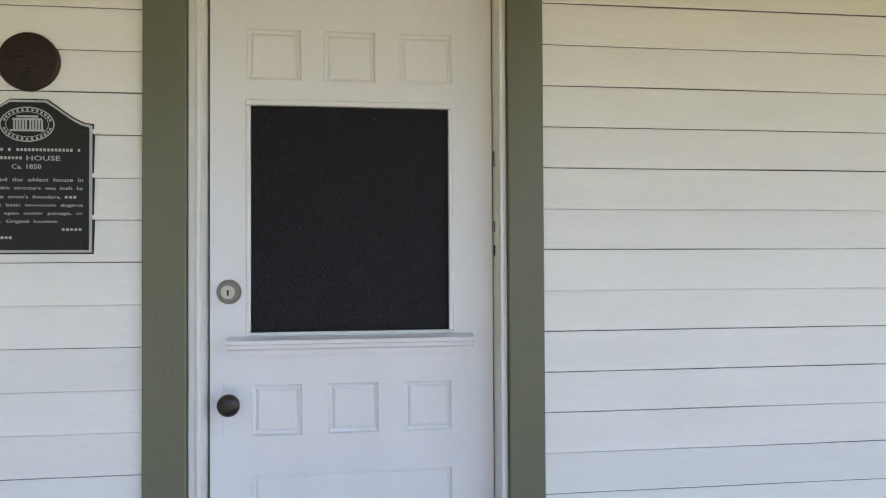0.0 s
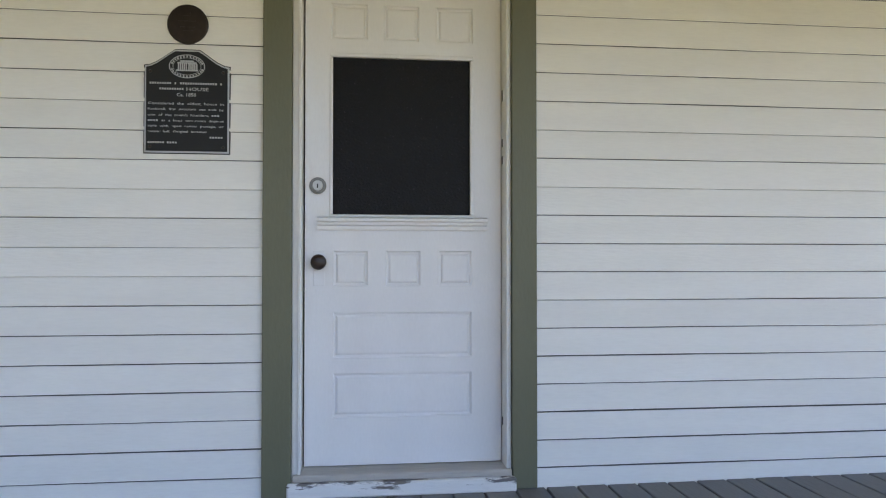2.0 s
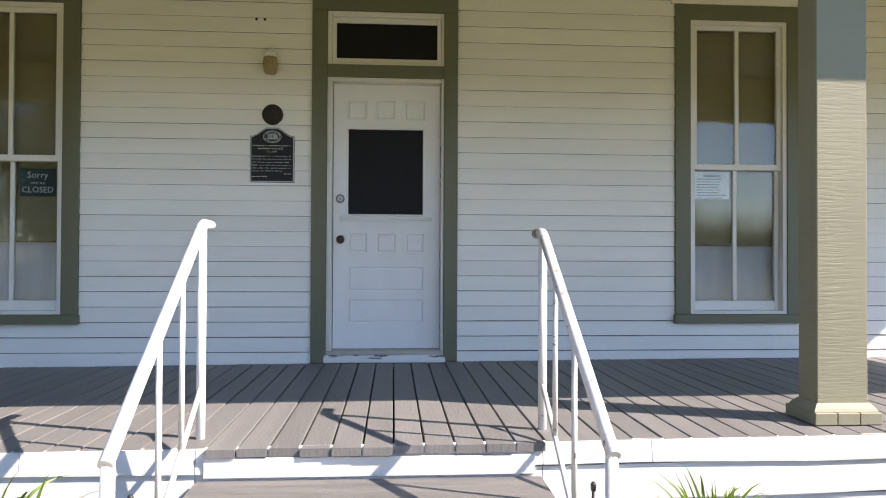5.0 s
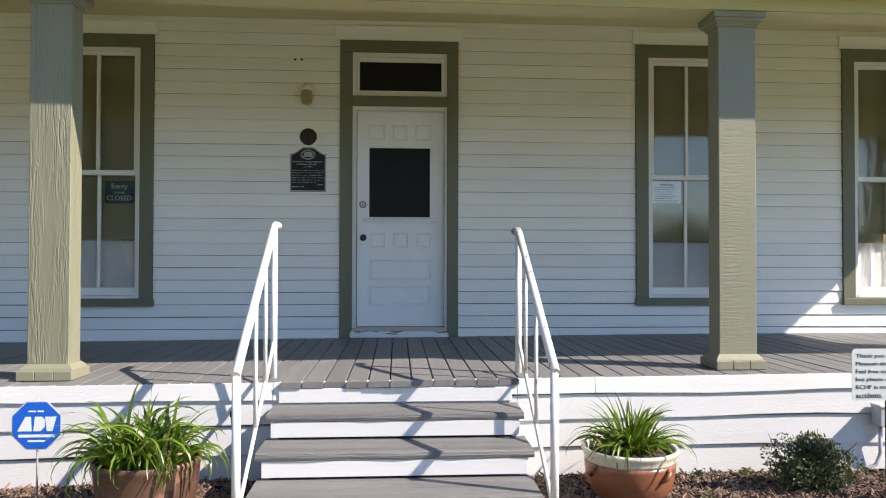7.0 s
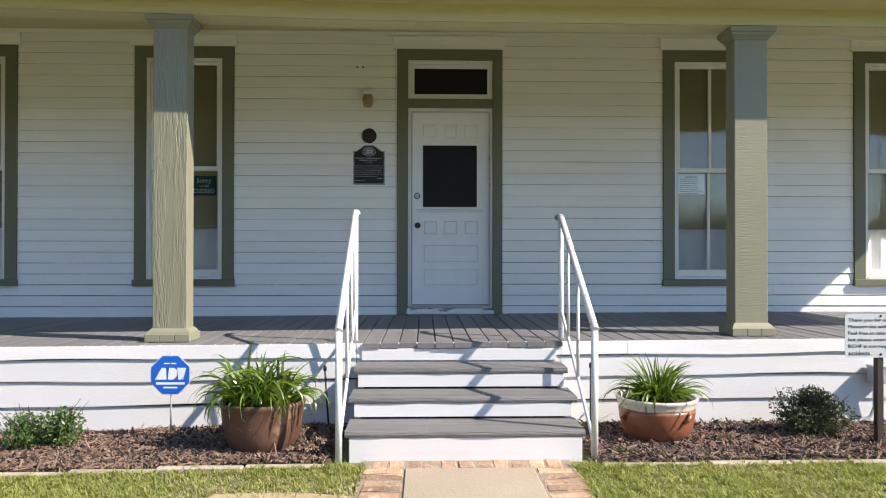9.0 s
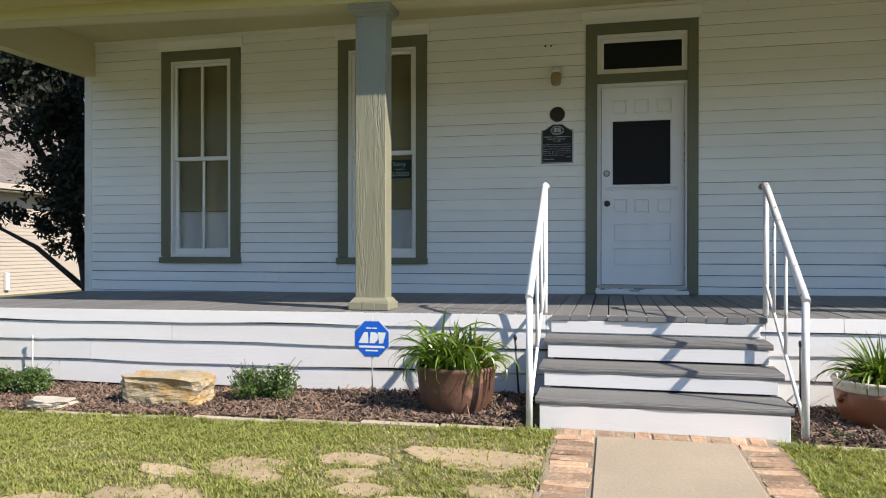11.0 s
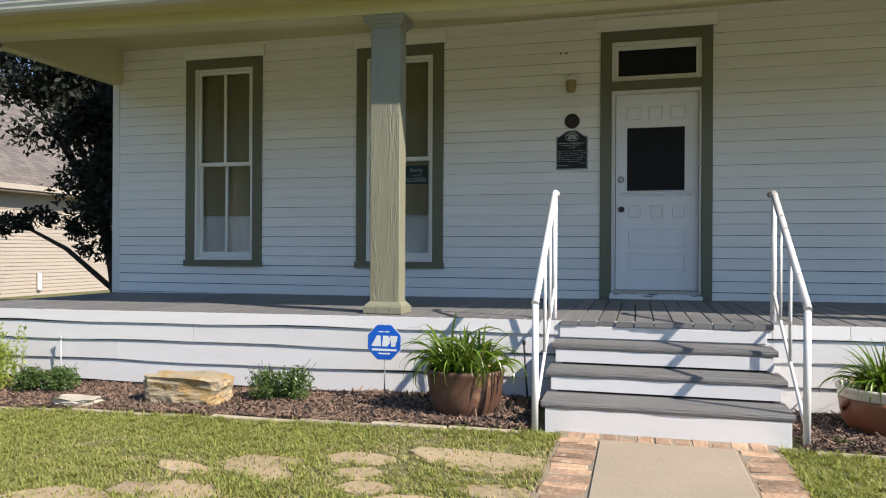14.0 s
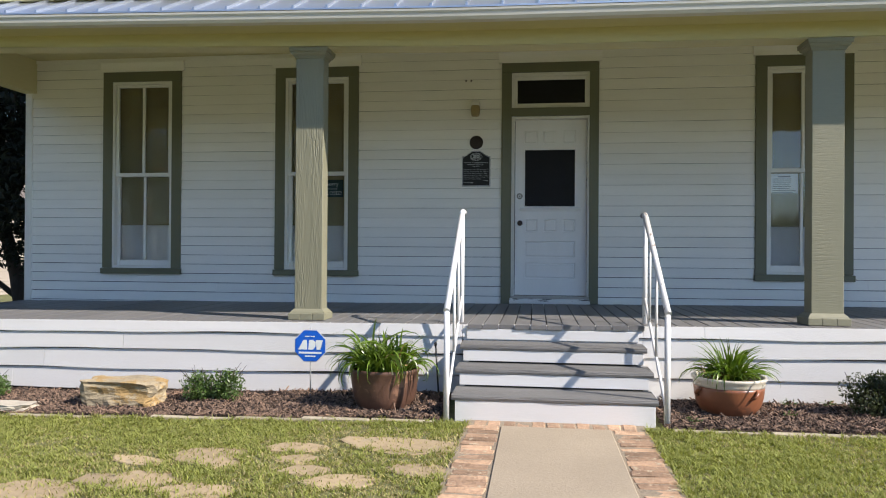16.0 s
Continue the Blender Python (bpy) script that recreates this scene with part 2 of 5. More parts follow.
# near-black green: the crown's backlit shade is put into the leaf colour
M_TREELEAF = leafy("backlit_tree_leaf", (0.012, 0.018, 0.008), 0.5, 0.75, 0.10)
M_WOODS = leafy("unseen_woods_leaf", (0.05, 0.075, 0.028), 0.5, 0.6, 0.1)
M_BARK = material("dark_bark", (0.05, 0.038, 0.03), 0.9, 0.4, 6, (2, 2, 0.5), 0.8, 20)
M_TERRA = material("glazed_brown_pot", (0.255, 0.095, 0.045), 0.35, 0.25, 4, bump=0.12, fine=30, wear=(0.16, 0.07, 0.04, 5), wear_at=0.58)
M_RIMGLAZE = material("cream_drip_glaze", (0.62, 0.56, 0.46), 0.35, 0.15, 7, bump=0.15, fine=30, wear=(0.33, 0.16, 0.09, 9), wear_at=0.6)
M_IRON = material("rust_brown_pot", (0.125, 0.065, 0.043), 0.5, 0.35, 3, bump=0.15, fine=35, wear=(0.24, 0.13, 0.08, 5), wear_at=0.58)
M_STAKE = material("black_stake_metal", (0.02, 0.02, 0.02), 0.5, 0.2, 8, bump=0.05)
M_RED = leafy("red_flower", (0.5, 0.02, 0.03), 0.3, 0.5, 0.2)
M_NBEAVE = material("beige_eave_paint", (0.42, 0.37, 0.30), 0.6, 0.08, 2, bump=0.05)
M_NBWALL = material("beige_neighbour_siding", (0.377, 0.324, 0.267), 0.7, 0.06, 1.5, (0.5, 0.5, 2), 0.1, 20)
M_SHINGLE = material("grey_brown_shingles", (0.173, 0.148, 0.130), 0.9, 0.2, 3, bump=0.4, fine=25, per_piece=0.25, island=True)

M_GLASS = bpy.data.materials.new("window_glass")
M_GLASS.use_nodes = True
_g = M_GLASS.node_tree
_gb = _g.nodes["Principled BSDF"]
_gb.inputs["Base Color"].default_value = (0.97, 0.98, 0.97, 1)
_gb.inputs["Transmission Weight"].default_value = 1.0
_gb.inputs["Roughness"].default_value = 0.0
_gb.inputs["IOR"].default_value = 1.5
_gn = _g.nodes.new("ShaderNodeTexNoise")
_gn.inputs["Scale"].default_value = 2.6
_gbp = _g.nodes.new("ShaderNodeBump")
_gbp.inputs["Strength"].default_value, _gbp.inputs["Distance"].default_value = 0.06, 0.05
_g.links.new(_gn.outputs["Fac"], _gbp.inputs["Height"])
_g.links.new(_gbp.outputs[0], _gb.inputs["Normal"])


# ---- mesh helpers ----
def box(bm, lo, hi, bev=0.0):
    """An axis-aligned block, its edges rounded by bev."""
    vs = [bm.verts.new((x, y, z)) for x in (lo[0], hi[0]) for y in (lo[1], hi[1]) for z in (lo[2], hi[2])]
    fs = [bm.faces.new([vs[i] for i in q]) for q in ((0, 1, 3, 2), (4, 6, 7, 5), (0, 4, 5, 1), (2, 3, 7, 6), (0, 2, 6, 4), (1, 5, 7, 3))]
    if bev:
        es = list({e for f in fs for e in f.edges})
        bmesh.ops.bevel(bm, geom=es, offset=bev, segments=1, affect="EDGES", profile=0.6)
    return vs


def prism(bm, section, a, b, axis="x"):
    """A section of (u, v) pairs drawn out along an axis from a to b: x takes (y, z), y takes (x, z), z takes (x, y)."""
    put = {"x": lambda s, u, v: (s, u, v), "y": lambda s, u, v: (u, s, v), "z": lambda s, u, v: (u, v, s)}[axis]
    A = [bm.verts.new(put(a, u, v)) for u, v in section]
    B = [bm.verts.new(put(b, u, v)) for u, v in section]
    n = len(section)
    for i in range(n):
        bm.faces.new((A[i], A[(i + 1) % n], B[(i + 1) % n], B[i]))
    bm.faces.new(A[::-1])
    bm.faces.new(B)
    return A, B


def tube(bm, pts, radii, n=12, caps=True):
    """A round bar along the points."""
    pts = [Vector(p) for p in pts]
    if not hasattr(radii, "__len__"):
        radii = [radii] * len(pts)
    rings, up = [], None
    for i, p in enumerate(pts):
        d = (pts[min(i + 1, len(pts) - 1)] - pts[max(i - 1, 0)]).normalized()
        if up is None:
            up = d.orthogonal().normalized()
        up = (up - d * up.dot(d)).normalized()
        side = d.cross(up)
        rings.append([bm.verts.new(p + radii[i] * (math.cos(k * 2 * math.pi / n) * up + math.sin(k * 2 * math.pi / n) * side)) for k in range(n)])
    for a, b in zip(rings, rings[1:]):
        for k in range(n):
            f = bm.faces.new((a[k], a[(k + 1) % n], b[(k + 1) % n], b[k]))
            f.smooth = True
    if caps:
        bm.faces.new(rings[0][::-1])
        bm.faces.new(rings[-1])


def lathe(bm, profile, centre=(0, 0, 0), n=32, wobble=0.0):
    """A turned form from (radius, height) pairs."""
    rings = []
    for r, z in profile:
        rings.append([bm.verts.new((centre[0] + r * (1 + wobble * math.sin(3 * a + 9 * z)) * math.cos(a), centre[1] + r * (1 + wobble * math.cos(2 * a)) * math.sin(a), centre[2] + z))
                      for a in (k * 2 * math.pi / n for k in range(n))])
    for a, b in zip(rings, rings[1:]):
        for k in range(n):
            f = bm.faces.new((a[k], a[(k + 1) % n], b[(k + 1) % n], b[k]))
            f.smooth = True
    bm.faces.new(rings[0][::-1])
    bm.faces.new(rings[-1])


def finish(bm, name):
    bmesh.ops.recalc_face_normals(bm, faces=bm.faces)
    me = bpy.data.meshes.new(name)
    bm.to_mesh(me)
    bm.free()
    return me


def part(name, bm, mat, parent=None, label=""):
    """Links a bmesh as one mesh object under a thing or a part."""
    me = finish(bm, name) if isinstance(bm, bmesh.types.BMesh) else bm
    if not me.materials:
        me.materials.append(mat)
    ob = new(name, me)
    if parent is not None:
        ob.parent = parent
    return tagged(ob, label)


def block(name, lo, hi, mat, parent=None, bev=0.0, label=""):
    bm = bmesh.new()
    box(bm, lo, hi, bev)
    return part(name, bm, mat, parent, label)


def thing(name, label, category, group="", kind=""):
    return tagged(new(name), label, category, group, kind)


def lettering(body, x0, x1, y, z0, z1):
    """Raised characters facing the street, fitted to a width and a height."""
    cu = bpy.data.curves.new("letters", "FONT")
    cu.body, cu.extrude, cu.resolution_u = body, 0.02, 2
    ob = new("letters", cu)
    bpy.context.view_layer.update()
    me = bpy.data.meshes.new_from_object(ob.evaluated_get(bpy.context.evaluated_depsgraph_get()))
    bpy.data.objects.remove(ob)
    co = np.array([v.co for v in me.vertices])
    lo, hi = co.min(0), co.max(0)
    for v in me.vertices:
        v.co = (x0 + (v.co.x - lo[0]) / (hi[0] - lo[0]) * (x1 - x0), y - (v.co.z + 0.02) * 0.03, z0 + (v.co.y - lo[1]) / (hi[1] - lo[1]) * (z1 - z0))
    return me


def floor_z(x):
    """The old porch sinks a little to one end."""
    return -0.056 + 0.008 * max(-6.5, min(3.0, x))


def ground_z(x):
    return -0.632 + 0.024 * min(0.0, max(-9.0, x) + 0.6)


def beam_z(x):
    """Underside of the front beam, which has sagged away from one corner."""
    x = max(-6.5, min(6.8, x)) + 0.3
    return 2.235 - (0.0265 if x < 0 else 0.004) * x


def eave_z(x):
    """Underside of the gutter."""
    x = max(-6.6, min(7.1, x)) + 0.4
    return 2.362 - (0.0195 if x < 0 else 0.006) * x


WALL_L, WALL_R = -6.01, 6.78

# ---- the house ----
REVEAL = 0.112
COURSES_WEST, COURSES_EAST = (0.0265, 0.1101, 0.000078), (0.031, 0.1106, 0.000242)
WIN_X = (-4.478, -2.305, 3.10, 5.10)
HOLES = [(x - 0.40, x + 0.40, 0.28, 2.57) for x in WIN_X] + [(-0.036, 0.833, -0.10, 2.56)]
SPANS = [(x - 0.5, x + 0.5, 0.235, 2.672) for x in WIN_X] + [(-0.146, 0.934, -0.10, 2.66)]
TOP = 2.84


def front_wall():
    bm = bmesh.new()
    xs = sorted([WALL_L, WALL_R] + [h[0] for h in HOLES] + [h[1] for h in HOLES])
    for a, b in zip(xs, xs[1:]):
        hole = next((h for h in HOLES if abs(h[0] - a) < 1e-6), None)
        if hole is None:
            box(bm, (a, 0.014, -0.7), (b, 0.15, TOP))
        else:
            box(bm, (a, 0.014, -0.7), (b, 0.15, hole[2]))
            box(bm, (a, 0.014, hole[3]), (b, 0.15, TOP))
    # dark wall colour deepens the shade seen through the open joints
    wall = tagged(part("wall_front", bm, M_GRIME_SHADE), "white painted lap siding on an old porch wall", "wall", kind="structure")
    return wall


def board_section(z0, z1):
    t = (z1 - z0) / REVEAL
    return [(0.013, z0), (-0.0125, z0), (-0.0150, z0 + 0.0024), (-0.0150 + 0.0095 * min(1, t), z1), (0.013, z1)]


def siding(wall):
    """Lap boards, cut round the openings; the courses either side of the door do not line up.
    Joints narrow with height, to shape the fading of their shadow lines under bounced light."""
    rnd = random.Random(4)
    for (first, step, grow), left, right in ((COURSES_WEST, WALL_L + 0.09, 0.3), (COURSES_EAST, 0.3, WALL_R - 0.09)):
        def course(k):
            return first + k * step + grow * k * abs(k)
        k = -2
        while course(k) < TOP - 0.02:
            z0, z1 = max(course(k), -0.13), min(course(k + 1), TOP)
            k += 1
            if z1 - z0 < 0.01:
                continue
            # 0 to 1 up the wall: thins the shadow lines where bounced light fills them
            narrowed = max(0.0, min(1.0, (z1 - 0.12) / 1.15))
            cuts = sorted(s for s in SPANS if s[2] < z1 - 0.03 and s[3] + 0.12 > z0 + 0.02 and s[1] > left and s[0] < right)
            runs, x = [], left
            for s in cuts:
                runs.append((x, s[0] - 0.001))
                x = s[1] + 0.001
            runs.append((x, right))
            for a, b in runs:
                if b - a < 0.02:
                    continue
                ends = [a, b] if b - a < 3.2 else [a, a + (b - a) * rnd.uniform(0.35, 0.65), b]
                for p, q in zip(ends, ends[1:]):
                    bm = bmesh.new()
                    gap = 0.0048 - 0.0044 * narrowed + rnd.uniform(-0.0009, 0.0009) * (1 - narrowed)
                    lift, seed = rnd.uniform(-0.0015, 0.0015), rnd.uniform(0, 40)
                    n = max(1, int((q - p) / 0.22))
                    rows = []
                    for i in range(n + 1):
                        u = p + 0.0012 + (q - p - 0.0024) * i / n
                        low = lift + 0.0022 * noise.noise((u * 1.7 + seed, z0, 0.0)) + 0.0008 * noise.noise((u * 9 + seed, z0, 2.0))
                        top = -gap + 0.0016 * (1 - narrowed) * noise.noise((u * 5 + seed, z0, 5.0))
                        sec = board_section(z0 + low, z1 + min(-0.0003, top))
                        rows.append([bm.verts.new((u, y, z)) for y, z in sec])
                    for v, w in zip(rows, rows[1:]):
                        for j in range(5):
                            f = bm.faces.new((v[j], v[(j + 1) % 5], w[(j + 1) % 5], w[j]))
                            # underside, top edge and low lips painted dark as joint shadow and dirt
                            f.material_index = 1 if j in (0, 3) or (j == 1 and narrowed < 0.55) else 0
                    bm.faces.new(rows[0][::-1])
                    bm.faces.new(rows[-1])
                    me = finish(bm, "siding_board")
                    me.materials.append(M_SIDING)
                    me.materials.append(M_GRIME_SHADE)
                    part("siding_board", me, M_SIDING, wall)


def window(n, xc):
    w = thing("window_%d" % n, "tall four-pane sash window with sage green casing, tan shade half drawn", "window", "porch windows", "structure")
    x0, x1, z0, z1 = xc - 0.5, xc + 0.5, 0.235, 2.672
    c = 0.118
    block("casing_side", (x0, -0.030, z0 + 0.068), (x0 + c, 0.014, z1 - c), M_GREEN, w, 0.002)
    block("casing_side", (x1 - c, -0.030, z0 + 0.068), (x1, 0.014, z1 - c), M_GREEN, w, 0.002)
    block("casing_head", (x0, -0.031, z1 - c + 0.001), (x1, 0.014, z1), M_GREEN, w, 0.002)
    block("window_sill", (x0 - 0.012, -0.055, z0), (x1 + 0.012, 0.014, z0 + 0.066), M_GREEN, w, 0.004)
    bm = bmesh.new()
    prism(bm, [(0.012, z1 + 0.001), (-0.035, z1 + 0.001), (-0.035, z1 + 0.045), (-0.037, z1 + 0.06), (-0.044, z1 + 0.10), (-0.047, z1 + 0.105), (-0.047, z1 + 0.125), (0.012, z1 + 0.135)], x0 - 0.03, x1 + 0.03)
    part("head_cap", bm, M_SIDING, w, "white painted crown moulding")
    a, b, lo, hi = x0 + c, x1 - c, z0 + 0.068, z1 - c
    bm = bmesh.new()
    box(bm, (a + 0.001, -0.018, lo + 0.001), (a + 0.030, 0.12, hi - 0.001))
    box(bm, (b - 0.030, -0.018, lo + 0.001), (b - 0.001, 0.12, hi - 0.001))
    box(bm, (a + 0.030, -0.018, hi - 0.030), (b - 0.030, 0.12, hi - 0.001))
    box(bm, (a + 0.030, -0.022, lo + 0.001), (b - 0.030, 0.12, lo + 0.026))
    part("window_frame", bm, M_TRIM, w)
    a, b, lo, hi = a + 0.031, b - 0.031, lo + 0.027, hi - 0.031
    mid = 1.432
    for name, s0, s1, y, foot, head in (("upper_sash", mid - 0.022, hi, 0.012, 0.044, 0.034), ("lower_sash", lo, mid + 0.02, 0.048, 0.070, 0.042)):
        bm = bmesh.new()
        st = 0.034
        box(bm, (a, y, s0), (a + st, y + 0.034, s1), 0.002)
        box(bm, (b - st, y, s0), (b, y + 0.034, s1), 0.002)
        box(bm, (a + st, y + 0.001, s0), (b - st, y + 0.033, s0 + foot), 0.002)
        box(bm, (a + st, y + 0.001, s1 - head), (b - st, y + 0.033, s1), 0.002)
        xm = (a + b) / 2
        box(bm, (xm - 0.0155, y + 0.002, s0 + foot), (xm + 0.0155, y + 0.032, s1 - head), 0.003)
        sash = part(name, bm, M_TRIM, w)
        for p, q in ((a + st, xm - 0.0155), (xm + 0.0155, b - st)):
            g = block("pane", (p - 0.004, y + 0.014, s0 + foot - 0.004), (q + 0.004, y + 0.018, s1 - head + 0.004), M_GLASS, sash)
            g.visible_shadow = False
    bm = bmesh.new()
    tube(bm, [(a, 0.112, hi - 0.03), (b, 0.112, hi - 0.03)], 0.018, 12)
    bottom = 0.83
    box(bm, (a + 0.004, 0.094, bottom), (b - 0.004, 0.097, hi - 0.03))
    tube(bm, [(a + 0.004, 0.0955, bottom), (b - 0.004, 0.0955, bottom)], 0.006, 8)
    part("roller_shade", bm, M_SHADE, w, "tan fabric roller shade")
    bm = bmesh.new()
    steps = 40
    A = []
    for i in range(steps + 1):
        x = a - 0.02 + (b - a + 0.04) * i / steps
        A.append((x, 0.134 + 0.002 * math.sin(i * 0.9)))
    prism(bm, A + [(x, y + 0.003) for x, y in reversed(A)], lo - 0.02, hi + 0.02, "z")
    part("inner_curtain", bm, M_CURTAIN, w, "white cloth hanging behind the glass")
    # added black sheet in place of the unlit room behind the glass
    block("unlit_room_backing", (a - 0.05, 0.172, lo - 0.05), (b + 0.05, 0.18, hi + 0.05), M_UNLIT, w)
    return w


def panel(bm, x0, x1, z0, z1, y):
    """A sunk panel with sloping edges and a raised field."""
    def ring(i, dy):
        return [bm.verts.new((x0 + i, y + dy, z0 + i)), bm.verts.new((x1 - i, y + dy, z0 + i)), bm.verts.new((x1 - i, y + dy, z1 - i)), bm.verts.new((x0 + i, y + dy, z1 - i))]
    rings = [ring(0, 0), ring(0.003, 0.010), ring(0.010, 0.012), ring(0.016, 0.006), ring(0.020, 0.0045)]
    for a, b in zip(rings, rings[1:]):
        for i in range(4):
            bm.faces.new((a[i], a[(i + 1) % 4], b[(i + 1) % 4], b[i]))
    bm.faces.new(rings[-1])


def front_door():
    d = thing("door_1", "closed white panelled door with black pebbled glass and sage green casing", "door", kind="structure")
    Y = 0.02
    bm = bmesh.new()
    X0, X1 = 0.003, 0.797
    rows = [(0.036, 0.225, []), (0.225, 0.400, [(0.115, 0.675)]), (0.400, 0.462, []), (0.462, 0.643, [(0.115, 0.675)]), (0.643, 0.750, []),
            (0.750, 0.890, [(0.116, 0.253), (0.326, 0.466), (0.540, 0.675)]), (0.890, 1.036, []), (1.036, 1.670, [(0.113, 0.669)]), (1.670, 1.742, []),
            (1.742, 1.885, [(0.103, 0.252), (0.316, 0.460), (0.531, 0.681)]), (1.885, 2.006, [])]
    for z0, z1, holes in rows:
        x = X0
        for a, b in holes:
            box(bm, (x, Y, z0), (a, Y + 0.03, z1))
            if z1 - z0 < 0.5:
                panel(bm, a, b, z0, z1, Y)
            x = b
        box(bm, (x, Y, z0), (X1, Y + 0.03, z1))
    box(bm, (X0 + 0.001, Y + 0.0295, 0.037), (X1 - 0.001, Y + 0.042, 2.005))
    slab = part("door_slab", bm, M_DOOR, d)
    block("glass_panel", (0.100, Y + 0.010, 1.025), (0.682, Y + 0.016, 1.681), M_DARKGLASS, slab, label="black pebbled glass")
    bm = bmesh.new()
    for a, b, e, f in ((0.100, 0.682, 1.670, 1.686), (0.100, 0.682, 1.026, 1.036)):
        box(bm, (a, Y - 0.006, e), (b, Y + 0.009, f), 0.003)
    for a, b in ((0.100, 0.113), (0.669, 0.682)):
        box(bm, (a, Y - 0.0055, 1.0365), (b, Y + 0.009, 1.6695), 0.003)
    part("glazing_bead", bm, M_DOOR, slab)
    bm = bmesh.new()
    prism(bm, [(Y, 0.974), (Y - 0.016, 0.974), (Y - 0.018, 0.988), (Y - 0.03, 0.994), (Y - 0.032, 1.004), (Y - 0.046, 1.008), (Y - 0.047, 1.018), (Y - 0.006, 1.026), (Y, 1.026)], 0.053, 0.735)
    part("shelf_moulding", bm, M_DOOR, slab)
    bm = bmesh.new()
    for r, y0, y1 in ((0.034, Y - 0.008, Y), (0.029, Y - 0.012, Y - 0.008)):
        tube(bm, [(0.054, y1, 1.150), (0.054, y0, 1.150)], [r, r * 0.94], 28)
    lock = part("deadbolt", bm, M_STEEL, slab, "round brushed nickel deadbolt")
    bm = bmesh.new()
    tube(bm, [(0.054, Y - 0.012, 1.150), (0.054, Y - 0.019, 1.150)], [0.0205, 0.0185], 24)
    part("lock_cylinder", bm, M_STEEL_LIGHT, slab, "pale key cylinder")
    bm = bmesh.new()
    box(bm, (0.0515, Y - 0.0205, 1.140), (0.0565, Y - 0.019, 1.156))
    part("keyhole", bm, M_UNLIT, slab)
    block("knob_plate", (0.038, Y - 0.003, 0.750), (0.082, Y, 0.892), M_DOOR, slab, 0.0012)
    bm = bmesh.new()
    prof = [(0.010, 0), (0.011, 0.022), (0.02, 0.026), (0.029, 0.036), (0.031, 0.046), (0.026, 0.055), (0.014, 0.060), (0.002, 0.061)]
    rings = [[bm.verts.new((0.060 + r * math.cos(k * math.pi / 12), Y - 0.002 - h, 0.845 + r * math.sin(k * math.pi / 12))) for k in range(24)] for r, h in prof]
    for p, q in zip(rings, rings[1:]):
        for k in range(24):
            bm.faces.new((p[k], p[(k + 1) % 24], q[(k + 1) % 24], q[k])).smooth = True
    bm.faces.new(rings[-1])
    part("door_knob", bm, M_KNOB, slab, "dark brown round knob")
    slab.matrix_basis = Matrix.Translation((0.004, 0.055, 0.003)) @ Matrix.Diagonal((1.008, 1, 1.0095, 1))
    for z in (1.52, 1.33, 1.26, 0.19):
        block("chipped_hinge", (0.8085, 0.052, z), (0.8145, 0.060, z + (0.045 if z > 1.5 else 0.032)), M_KNOB, d)
    # jamb, casing and transom
    bm = bmesh.new()
    for a, b in ((-0.034, 0.000), (0.811, 0.832)):
        box(bm, (a, -0.014, -0.03), (b, 0.13, 2.552), 0.003)
    box(bm, (0.0005, -0.013, 2.031), (0.8105, 0.13, 2.058), 0.003)
    box(bm, (0.0005, -0.013, 2.512), (0.8105, 0.13, 2.552), 0.003)
    box(bm, (0.0005, -0.015, 2.152), (0.8105, 0.13, 2.172), 0.003)
    part("door_frame", bm, M_TRIM, d)
    bm = bmesh.new()
    for a, b in ((-0.012, 0.0), (0.811, 0.822)):
        box(bm, (a, -0.022, 0.0), (b, -0.0145, 2.058), 0.002)
    part("stop_bead", bm, M_TRIM, d)
    bm = bmesh.new()
    box(bm, (0.001, 0.004, 2.173), (0.030, 0.04, 2.511), 0.003)
    box(bm, (0.781, 0.004, 2.173), (0.810, 0.04, 2.511), 0.003)
    box(bm, (0.0305, 0.005, 2.173), (0.7805, 0.04, 2.206), 0.003)
    box(bm, (0.0305, 0.005, 2.470), (0.7805, 0.04, 2.511), 0.003)
    tr = part("transom_sash", bm, M_TRIM, d)
    block("transom_pane", (0.029, 0.02, 2.204), (0.782, 0.026, 2.472), M_DARKGLASS, tr, label="dark transom glass")
    block("casing_side", (-0.146, -0.032, floor_z(0) + 0.002), (-0.035, 0.014, 2.552), M_GREEN, d, 0.003)
    block("casing_side", (0.833, -0.032, floor_z(1) + 0.002), (0.934, 0.014, 2.552), M_GREEN, d, 0.003)
    block("casing_head", (-0.146, -0.033, 2.553), (0.934, 0.014, 2.660), M_GREEN, d, 0.003)
    block("transom_bar", (-0.0345, -0.030, 2.0585), (0.8325, 0.0, 2.1515), M_GREEN, d, 0.003)
    bm = bmesh.new()
    z1 = 2.66
    prism(bm, [(0.012, z1 + 0.001), (-0.035, z1 + 0.001), (-0.035, z1 + 0.05), (-0.037, z1 + 0.065), (-0.044, z1 + 0.105), (-0.047, z1 + 0.11), (-0.047, z1 + 0.13), (0.012, z1 + 0.14)], -0.185, 0.965)
    part("head_cap", bm, M_SIDING, d, "white painted crown moulding")
    block("sill_board", (-0.03, -0.035, 0.006), (0.830, 0.10, 0.034), M_SILLWOOD, d, 0.004, "bare weathered wooden sill")
    block("threshold", (-0.050, -0.050, floor_z(0) + 0.003), (0.846, 0.05, 0.005), M_THRESH, d, 0.006, "flaking white painted threshold")
    # added black sheet for the unlit room behind the door
    block("unlit_room_backing", (-0.03, 0.14, -0.05), (0.825, 0.148, 2.55), M_UNLIT, d)


